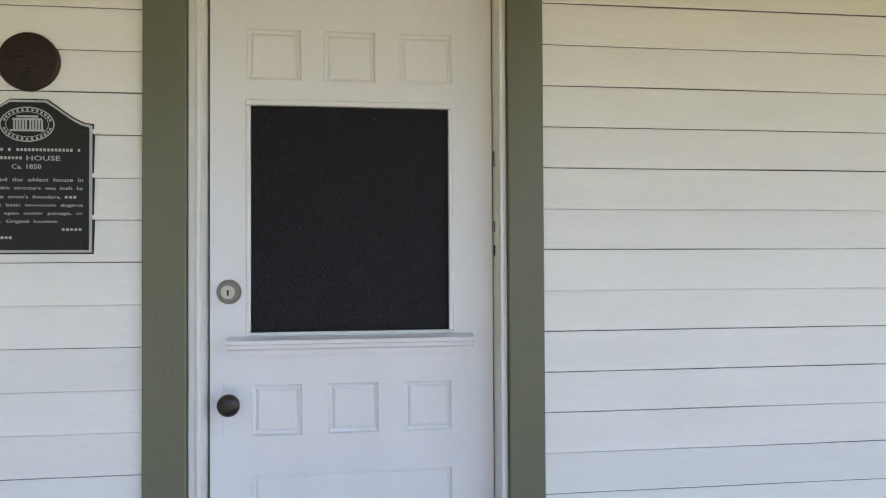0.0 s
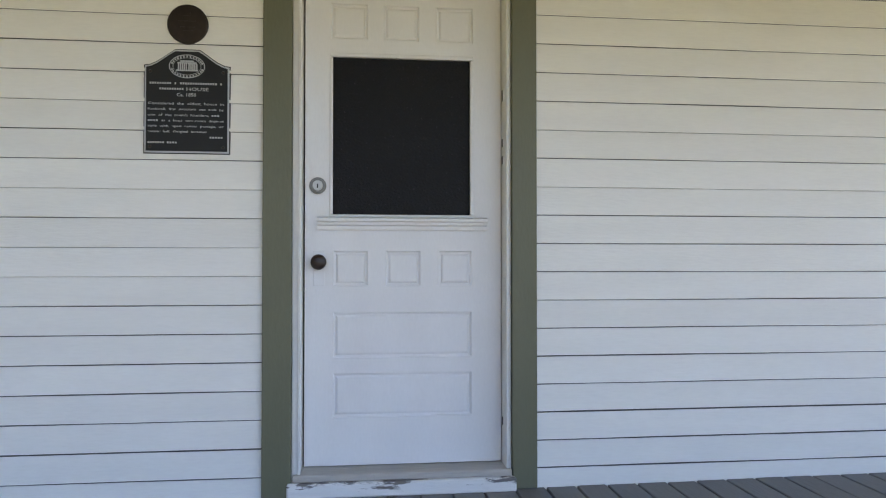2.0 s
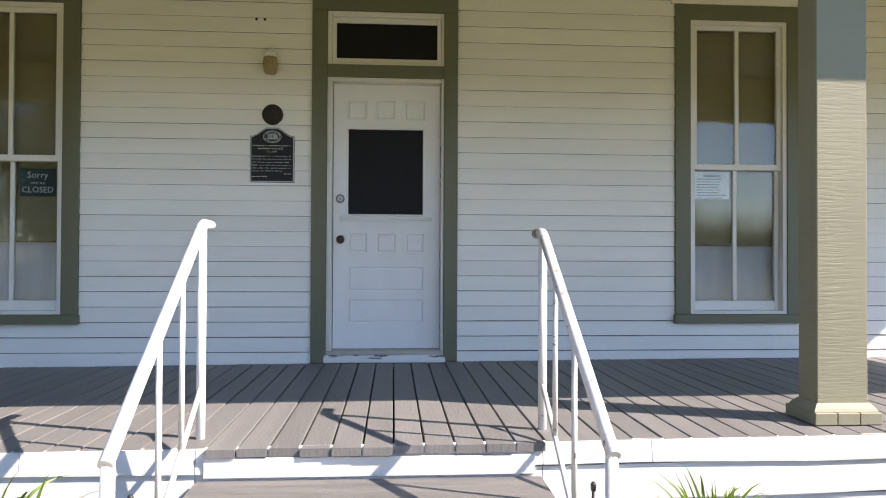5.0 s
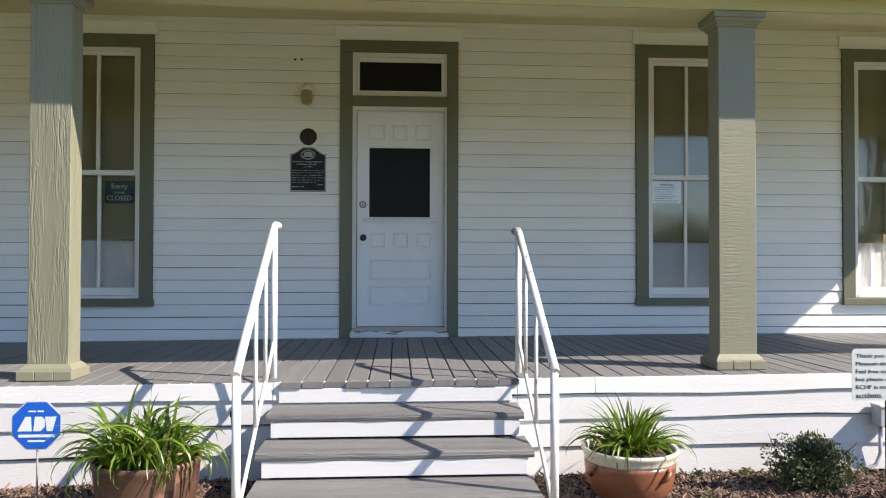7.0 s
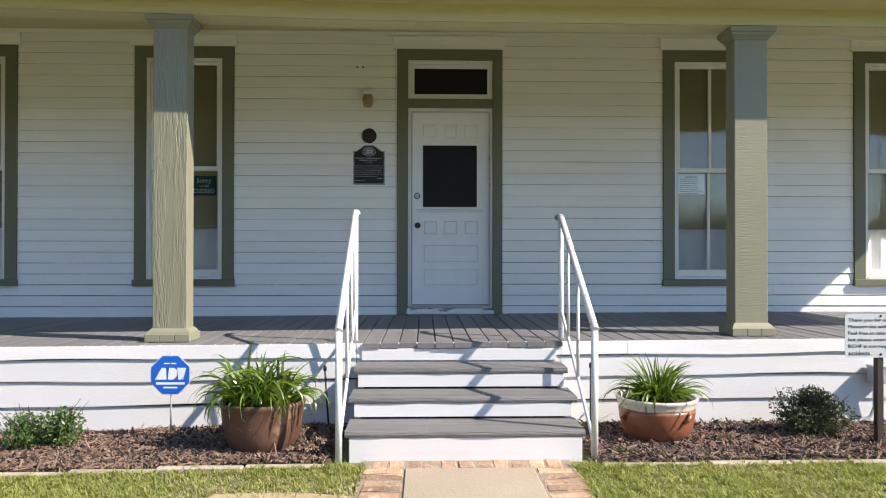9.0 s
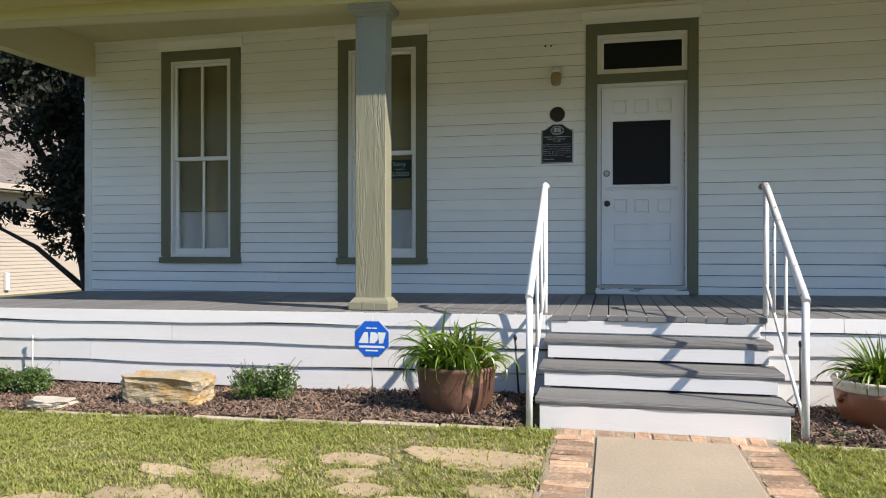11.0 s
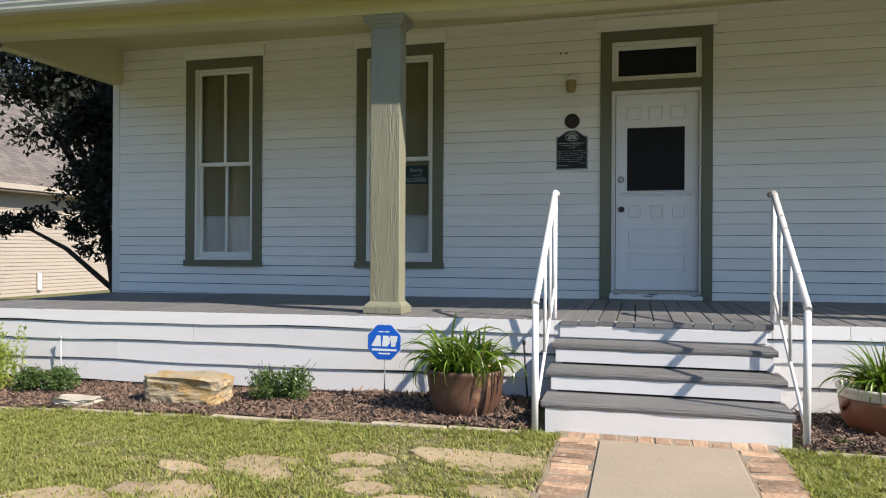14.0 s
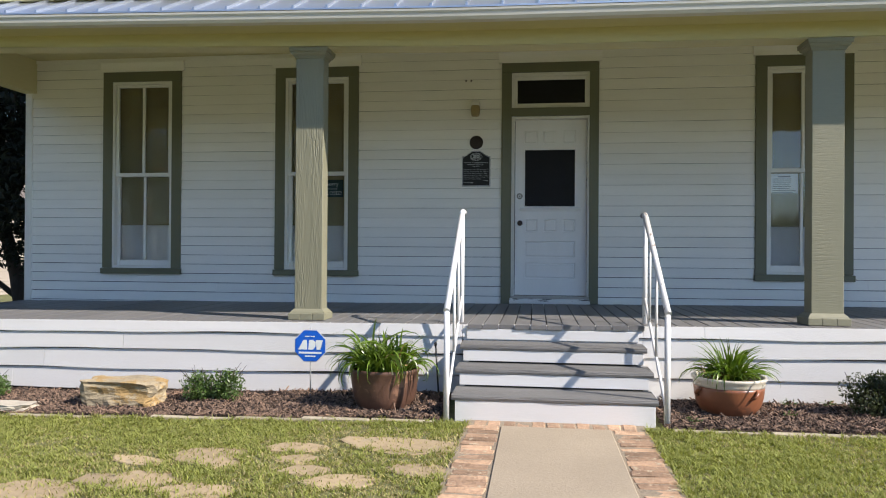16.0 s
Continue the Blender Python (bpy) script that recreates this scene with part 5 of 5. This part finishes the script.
def wall_lamp():
    l = thing("wall_lamp", "small porch lamp with a yellowed glass jar on the wall", "wall lamp")
    x, z = -0.440, 2.14
    bm = bmesh.new()
    tube(bm, [(x, -0.002, z + 0.075), (x, -0.022, z + 0.075), (x, -0.030, z + 0.075)], [0.048, 0.048, 0.03], 28)
    part("wall_plate", bm, M_TRIM, l)
    bm = bmesh.new()
    tube(bm, [(x, -0.02, z + 0.088), (x, -0.06, z + 0.096), (x, -0.082, z + 0.080)], 0.014, 12)
    part("arm", bm, M_TRIM, l)
    bm = bmesh.new()
    lathe(bm, [(0.047, 0.0), (0.050, 0.012), (0.047, 0.036), (0.030, 0.048), (0.01, 0.052)], (x, -0.085, z + 0.035), 28)
    part("cap", bm, M_TRIM, l)
    bm = bmesh.new()
    lathe(bm, [(0.012, -0.092), (0.034, -0.088), (0.045, -0.074), (0.051, -0.045), (0.053, -0.015), (0.050, 0.018), (0.046, 0.034)], (x, -0.085, z), 28)
    part("glass_jar", bm, M_LAMPGLASS, l, "yellowed ribbed glass jar")
    for px in (-0.555, -0.495):
        bm = bmesh.new()
        tube(bm, [(px, 0.0, 2.475), (px, -0.014, 2.475)], [0.012, 0.009], 10)
        tagged(part("old_screw_plug", bm, M_BRONZE), "small rusty plug stuck in the white siding", "screw", "plugs in the wall")


def closed_sign():
    s = thing("closed_sign", "dark teal card sign hanging inside the window pane", "sign")
    x0, x1, z0, z1 = -2.262, -2.006, 1.160, 1.362
    y = 0.072
    card = block("card", (x0, y, z0), (x1, y + 0.003, z1), M_TEAL, s, 0.001)
    part("lettering", lettering("Sorry", x0 + 0.055, x1 - 0.055, y - 0.0003, z0 + 0.118, z0 + 0.180), M_LETTER, card)
    part("lettering", lettering("WE'RE", x0 + 0.075, x1 - 0.075, y - 0.0003, z0 + 0.088, z0 + 0.105), M_LETTER, card)
    part("lettering", lettering("CLOSED", x0 + 0.018, x1 - 0.018, y - 0.0003, z0 + 0.026, z0 + 0.070), M_LETTER, card)


def notice():
    n = thing("paper_notice", "white printed notice taped inside the window pane", "notice")
    x0, x1, z0, z1 = 2.785, 3.066, 1.188, 1.402
    y = 0.072
    block("sheet", (x0, y, z0), (x1, y + 0.0012, z1), M_PAPER, n)
    bm = bmesh.new()
    rnd = random.Random(5)
    box(bm, (x0 + 0.075, y - 0.0006, z1 - 0.040), (x1 - 0.075, y - 0.0001, z1 - 0.028))
    for i in range(8):
        z = z1 - 0.062 - i * 0.021
        box(bm, (x0 + 0.02, y - 0.0006, z), (x1 - 0.02 - rnd.uniform(0, 0.07), y - 0.0001, z + 0.0065))
    part("print_lines", bm, M_INK, n)


def octagon(bm, cx, cz, r, y0, y1):
    prism(bm, [(cx + r * math.cos(math.pi / 8 + k * math.pi / 4), cz + r * math.sin(math.pi / 8 + k * math.pi / 4)) for k in range(8)], y0, y1, "y")


def security_sign():
    s = thing("yard_sign", "blue octagonal alarm sign with white mark on a thin stake", "yard sign")
    cx, cz, y = -1.505, -0.222, -2.72
    bm = bmesh.new()
    octagon(bm, cx, cz, 0.137, y, y + 0.004)
    back = part("sign_back", bm, M_SIGNWHITE, s, "white sign edge")
    bm = bmesh.new()
    octagon(bm, cx, cz, 0.131, y - 0.002, y - 0.0003)
    part("sign_face", bm, M_BLUE, back)
    bm = bmesh.new()
    yy = y - 0.0028

    def flat(pts):
        prism(bm, [(cx + u, cz + v) for u, v in pts], yy, yy + 0.0006, "y")
    # three plain white shapes for the mark
    flat([(-0.098, -0.030), (-0.056, 0.046), (-0.028, 0.046), (-0.024, -0.030)])
    flat([(-0.016, -0.030), (-0.008, 0.046), (0.026, 0.046), (0.044, 0.030), (0.042, -0.008), (0.020, -0.030)])
    flat([(0.044, 0.046), (0.102, 0.046), (0.082, -0.030), (0.052, -0.030)])
    part("mark", bm, M_LETTER, back, "plain white mark")
    bm = bmesh.new()
    flat([(-0.042, 0.078), (-0.042, 0.070), (-0.004, 0.070), (-0.004, 0.078)])
    flat([(0.004, 0.078), (0.004, 0.070), (0.038, 0.070), (0.038, 0.078)])
    flat([(-0.092, -0.047), (-0.092, -0.062), (0.092, -0.062), (0.092, -0.047)])
    flat([(-0.044, -0.076), (-0.044, -0.086), (0.044, -0.086), (0.044, -0.076)])
    tagged(part("small_print", bm, M_LETTER, back), kind="stuff")
    bm = bmesh.new()
    tube(bm, [(cx, y + 0.010, ground_z(cx) - 0.03), (cx, y + 0.010, cz + 0.145)], 0.0055, 8)
    part("stake", bm, M_GREYBOX, s)


def museum_sign():
    s = thing("museum_sign", "white rules sign with black print on a dark wooden stake", "sign")
    x0, x1, z0, z1, y = 2.740, 3.180, -0.080, 0.190, -3.02
    bm = bmesh.new()
    r = 0.02
    pts = []
    for cx, cz, a0 in ((x1 - r, z0 + r, -90), (x1 - r, z1 - r, 0), (x0 + r, z1 - r, 90), (x0 + r, z0 + r, 180)):
        pts += [(cx + r * math.cos(radians(a0 + k * 22.5)), cz + r * math.sin(radians(a0 + k * 22.5))) for k in range(5)]
    prism(bm, pts, y, y + 0.004, "y")
    board = part("board", bm, M_SIGNWHITE, s)
    rows = (("Thank you for visiting", 0.315), ("Museum site and gro", 0.295), ("Feel free to take pict", 0.300), ("but please exercise", 0.280), ("RCHF is not responsib", 0.325), ("accidents.", 0.142))
    for i, (t, w) in enumerate(rows):
        top = z1 - 0.026 - i * 0.0405
        part("lettering", lettering(t, x0 + 0.020, x0 + 0.020 + w, y - 0.0004, top - 0.027, top), M_SIGNTEXT, board)
    for z in (z0 + 0.02, z1 - 0.012):
        bm = bmesh.new()
        tube(bm, [(2.965, y, z), (2.965, y - 0.004, z)], [0.008, 0.006], 10)
        part("bolt", bm, M_STAKE, board)
    block("stake", (2.944, y + 0.005, ground_z(2.9) - 0.03), (2.986, y + 0.045, 0.15), M_WOODPOST, s, 0.003)


def stake_light(x, y, top, lean, mat, label):
    s = thing("garden_stake", label, "garden stake", "stakes beside the porch")
    z = ground_z(x)
    bm = bmesh.new()
    tube(bm, [(x, y, z - 0.03), (x + lean, y, top - 0.03)], 0.007, 8)
    part("rod", bm, mat, s)
    bm = bmesh.new()
    tube(bm, [(x + lean, y, top - 0.035), (x + lean, y, top - 0.01), (x + lean, y, top)], [0.011, 0.012, 0.007], 10)
    part("tip", bm, mat, s)


def meter_box():
    b = thing("utility_box", "small grey metal utility box with conduits on the porch skirt", "utility box")
    block("box_body", (3.235, -2.52, -0.335), (3.365, -2.432, -0.215), M_GREYBOX, b, 0.006)
    block("box_lid", (3.230, -2.526, -0.224), (3.370, -2.431, -0.208), M_GREYBOX, b, 0.004)
    for x, tip in ((3.265, 0.05), (3.315, -0.01)):
        bm = bmesh.new()
        tube(bm, [(x, -2.475, -0.335), (x, -2.475, -0.50), (x - tip * 0.6, -2.475, -0.57), (x - tip * 2.4, -2.47, -0.60), (x - tip * 4, -2.47, -0.605)], 0.011, 10)
        part("conduit", bm, M_GREYBOX, b)


def hanging_basket():
    h = thing("hanging_basket", "hanging flower basket with red blooms under the porch beam", "hanging basket")
    x, y, z = -5.79, -2.40, 1.50
    bm = bmesh.new()
    lathe(bm, [(0.09, 0.0), (0.12, 0.03), (0.15, 0.11), (0.16, 0.14), (0.15, 0.142), (0.13, 0.12)], (x, y, z), 24)
    part("basket", bm, M_WOODPOST, h)
    bm = bmesh.new()
    for k in range(3):
        a = k * 2.1 + 0.4
        tube(bm, [(x + 0.155 * math.cos(a), y + 0.155 * math.sin(a), z + 0.14), (x, y, beam_z(x) - 0.08)], 0.002, 6)
    tube(bm, [(x, y, beam_z(x) - 0.09), (x, y, beam_z(x) + 0.02), (x, y, eave_z(x) + 0.007)], 0.004, 6)
    part("hanger", bm, M_STAKE, h)
    rng = np.random.default_rng(8)
    v, f = [], []
    leaf_cloud(v, f, (x, y, z + 0.18), (0.30, 0.24, 0.20), 900, 0.024, rng)
    part("foliage", mesh_from("foliage", v, f, M_STRAP), M_STRAP, h)
    v, f = [], []
    leaf_cloud(v, f, (x + 0.05, y - 0.05, z + 0.27), (0.30, 0.22, 0.13), 160, 0.022, rng)
    tagged(part("blooms", mesh_from("blooms", v, f, M_RED), M_RED, h, "small red flowers"), kind="stuff")


# ---- beyond the porch end ----
def tree():
    t = thing("tree", "spreading tree beside the house, its backlit shade put into the leaf colour", "tree")
    rnd = random.Random(17)
    rng = np.random.default_rng(17)
    base = Vector((-8.20, 2.9, ground_z(-8.2) - 0.05))
    fork = Vector((-8.72, 3.0, 1.05))
    bm = bmesh.new()
    tube(bm, [base, base.lerp(fork, 0.5) + Vector((0.05, 0, 0)), fork], [0.13, 0.11, 0.095], 12)
    low_end = Vector((-10.75, 2.7, 0.85))
    tube(bm, [base + Vector((-0.05, 0, 0.5)), Vector((-9.3, 2.85, 0.42)), Vector((-10.0, 2.8, 0.75)), low_end], [0.05, 0.04, 0.028, 0.008], 8)
    for k in range(15):
        end = Vector((rnd.uniform(-11.6, -7.2), rnd.uniform(1.8, 4.4), rnd.uniform(2.3, 5.2)))
        mid = fork.lerp(end, 0.5) + Vector((rnd.uniform(-0.2, 0.2), 0, 0.25))
        r = rnd.uniform(0.035, 0.07)
        tube(bm, [fork, mid, end], [r, r * 0.6, r * 0.15], 7)
    part("trunk", bm, M_BARK, t)
    v, f = [], []
    n = 0
    while n < 260:
        p = (rnd.uniform(-13.4, -6.9), rnd.uniform(1.7, 4.6), rnd.uniform(0.7, 6.2))
        open_below = 1.95 + 1.1 * min(1.0, max(0.0, -9.1 - p[0]) / 0.8) + 0.2 * max(0.0, -9.9 - p[0])
        if p[0] < -8.9 and p[2] < open_below:
            continue
        leaf_cloud(v, f, p, (0.62, 0.55, 0.42), 210, 0.064, rng, 0.6)
        n += 1
    for k in range(26):
        p = (rnd.uniform(-9.6, -7.4), rnd.uniform(2.0, 4.2), rnd.uniform(0.9, 3.2))
        if p[0] < -8.8 and p[2] < 2.5 + 1.0 * max(0, -9.1 - p[0]):
            continue
        leaf_cloud(v, f, p, (0.5, 0.45, 0.4), 210, 0.066, rng, 0.6)
    for k in range(16):
        p = (rnd.uniform(-9.1, -7.6), rnd.uniform(2.4, 3.2), rnd.uniform(0.1, 1.1))
        leaf_cloud(v, f, p, (0.3, 0.25, 0.22), 70, 0.06, rng, 0.6)
    for k in range(15):
        s = k / 14
        p = (-8.95 - 1.85 * s + rnd.uniform(-0.1, 0.1), 2.8 + rnd.uniform(-0.2, 0.2), 0.62 + 0.35 * math.sin(s * 2.6) + rnd.uniform(-0.2, 0.15))
        leaf_cloud(v, f, p, (0.27, 0.2, 0.17), 60, 0.062, rng, 0.6)
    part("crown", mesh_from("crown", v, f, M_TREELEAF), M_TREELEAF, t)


def neighbour():
    h = thing("neighbour_house", "beige sided house with a grey shingle roof beyond the tree", "house")
    xe, y0, y1, zg, ze = -15.55, 0.0, 15.5, -0.95, 2.08
    wall = block("wall", (-24.0, y0, zg), (xe - 0.031, y1, ze), M_NBWALL, h)
    bm = bmesh.new()
    prism(bm, [(xe - 0.03, 0), (xe, 0), (xe - 0.016, 0.1), (xe - 0.03, 0.1)], y0, y1, "y")
    lap = finish(bm, "siding_board")
    lap.materials.append(M_NBWALL)
    for k in range(30):
        part("siding_board", lap, M_NBWALL, wall).location.z = zg + 0.1 * k
    bm = bmesh.new()
    pitch = 0.75
    xr = -20.0
    zr = ze + (xe + 0.45 - xr) * pitch
    prism(bm, [(xe + 0.45, ze - 0.02), (xr, zr), (2 * xr - xe - 0.45, ze - 0.02), (2 * xr - xe - 0.45, ze - 0.12), (xr, zr - 0.12), (xe + 0.45, ze - 0.12)], y0 - 0.4, y1 + 0.4, "y")
    roof = part("roof", bm, M_SHINGLE, h)
    bm = bmesh.new()
    box(bm, (xe + 0.452, y0 - 0.4, ze - 0.15), (xe + 0.50, y1 + 0.4, ze - 0.01))
    box(bm, (xe + 0.02, y0 - 0.4, ze - 0.20), (xe + 0.451, y1 + 0.4, ze - 0.185))
    part("eave_board", bm, M_NBEAVE, h)
    block("corner_board", (xe - 0.1, y1 + 0.001, zg), (xe + 0.01, y1 + 0.03, ze - 0.21), M_TRIM, h, label="white corner board")
    block("conduit_box", (xe + 0.001, 8.62, -0.72), (xe + 0.08, 8.74, -0.25), M_SIGNWHITE, h, 0.01, "small white utility cover")
    rnd = random.Random(3)
    verts, faces = [], []
    n = 40
    for i in range(n):
        s0, s1 = i / n, (i + 1.25) / n
        y = y0 - 0.4 - rnd.uniform(0, 0.2)
        while y < y1 + 0.4:
            w = rnd.uniform(0.18, 0.34)
            a = [(xe + 0.45 + (xr - xe - 0.45) * s, ze - 0.02 + (zr - ze + 0.02) * s + dz) for s, dz in ((s0, 0.022), (s1, 0.006))]
            k = len(verts)
            for (x, z) in a:
                verts += [(x, y + 0.006, z), (x, y + w - 0.006, z), (x, y + w - 0.006, z - 0.02), (x, y + 0.006, z - 0.02)]
            faces += [(k, k + 1, k + 5, k + 4), (k, k + 3, k + 2, k + 1), (k, k + 4, k + 7, k + 3), (k + 1, k + 2, k + 6, k + 5)]
            y += w
    tagged(part("shingles", mesh_from("shingles", verts, faces, M_SHINGLE), M_SHINGLE, h), kind="stuff")


def far_woods():
    """An added tree line out of view, for reflections; taller on the tree's side to block sky light."""
    rng = np.random.default_rng(29)
    v, f = [], []
    for k in range(230):
        a = rng.uniform(math.radians(165), math.radians(390))
        # the western part is raised to hold back sky light
        tall = math.cos(a) < -0.05
        r = rng.uniform(44, 56) if tall else rng.uniform(62, 80)
        hgt = rng.uniform(11, 17) if tall else rng.uniform(3.5, 6.5)
        leaf_cloud(v, f, (r * math.cos(a), r * math.sin(a), hgt * 0.45 - 0.6), (3.4, 3.4, hgt * 0.6), 330 if tall else 190, 0.6, rng, 0.4)
    tagged(part("far_woods", mesh_from("far_woods", v, f, M_WOODS), M_WOODS), "unseen distant line of green trees, added for reflections and to block sky light", "woods", kind="stuff")


plaque()
medallion()
wall_lamp()
closed_sign()
notice()
security_sign()
museum_sign()
stake_light(-0.50, -2.58, -0.185, -0.03, M_STAKE, "thin black garden stake beside the brown pot")
stake_light(1.262, -2.55, -0.175, 0.0, M_STAKE, "thin black garden stake beside the hand rail")
stake_light(-4.50, -2.47, -0.31, 0.0, M_GREYBOX, "thin pale pipe against the porch skirt")
meter_box()
hanging_basket()
tree()
neighbour()
far_woods()

# ---- pieces of the setting ----
def walkway():
    bm = bmesh.new()
    z = ground_z(0)
    box(bm, (-0.215, -9.5, z - 0.08), (0.975, -3.257, z - 0.001))
    w = tagged(part("walkway", bm, M_EARTH), "tan concrete walk edged with worn bricks", "walkway", kind="structure")
    y = -3.432
    while y > -9.4:
        block("concrete_slab", (0.026, max(-9.45, y - 1.52), z - 0.06), (0.742, y, z + 0.008), M_CONCRETE, w, 0.006)
        y -= 1.53
    rnd = random.Random(6)
    mesh = []
    for _ in range(6):
        bm = bmesh.new()
        box(bm, (-0.1, -0.045, -0.05), (0.1, 0.045, 0.0), 0.007)
        for v in bm.verts:
            v.co += Vector((rnd.uniform(-0.007, 0.007), rnd.uniform(-0.006, 0.006), rnd.uniform(-0.002, 0.001)))
        me = finish(bm, "brick")
        me.materials.append(M_BRICK)
        mesh.append(me)

    def brick(x, y, turn=0.0, sx=1.0):
        ob = part("brick", rnd.choice(mesh), M_BRICK, w)
        ob.matrix_basis = pose(x, y, z + 0.004 + rnd.uniform(-0.004, 0.003), rnd.uniform(-2, 2), rnd.uniform(-2, 2), turn + rnd.uniform(-2.5, 2.5)) @ Matrix.Diagonal((sx, 1, 1, 1))
    y = -3.475
    while y > -6.6:
        for x in (-0.088, 0.855):
            brick(x + rnd.uniform(-0.008, 0.008), y + rnd.uniform(-0.004, 0.004), sx=rnd.uniform(0.96, 1.08))
        y -= 0.098
    x = -0.12
    while x < 0.95:
        brick(x, -3.350, 90, 0.80)
        x += 0.0985


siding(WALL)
floor_boards(FLOOR)
walkway()
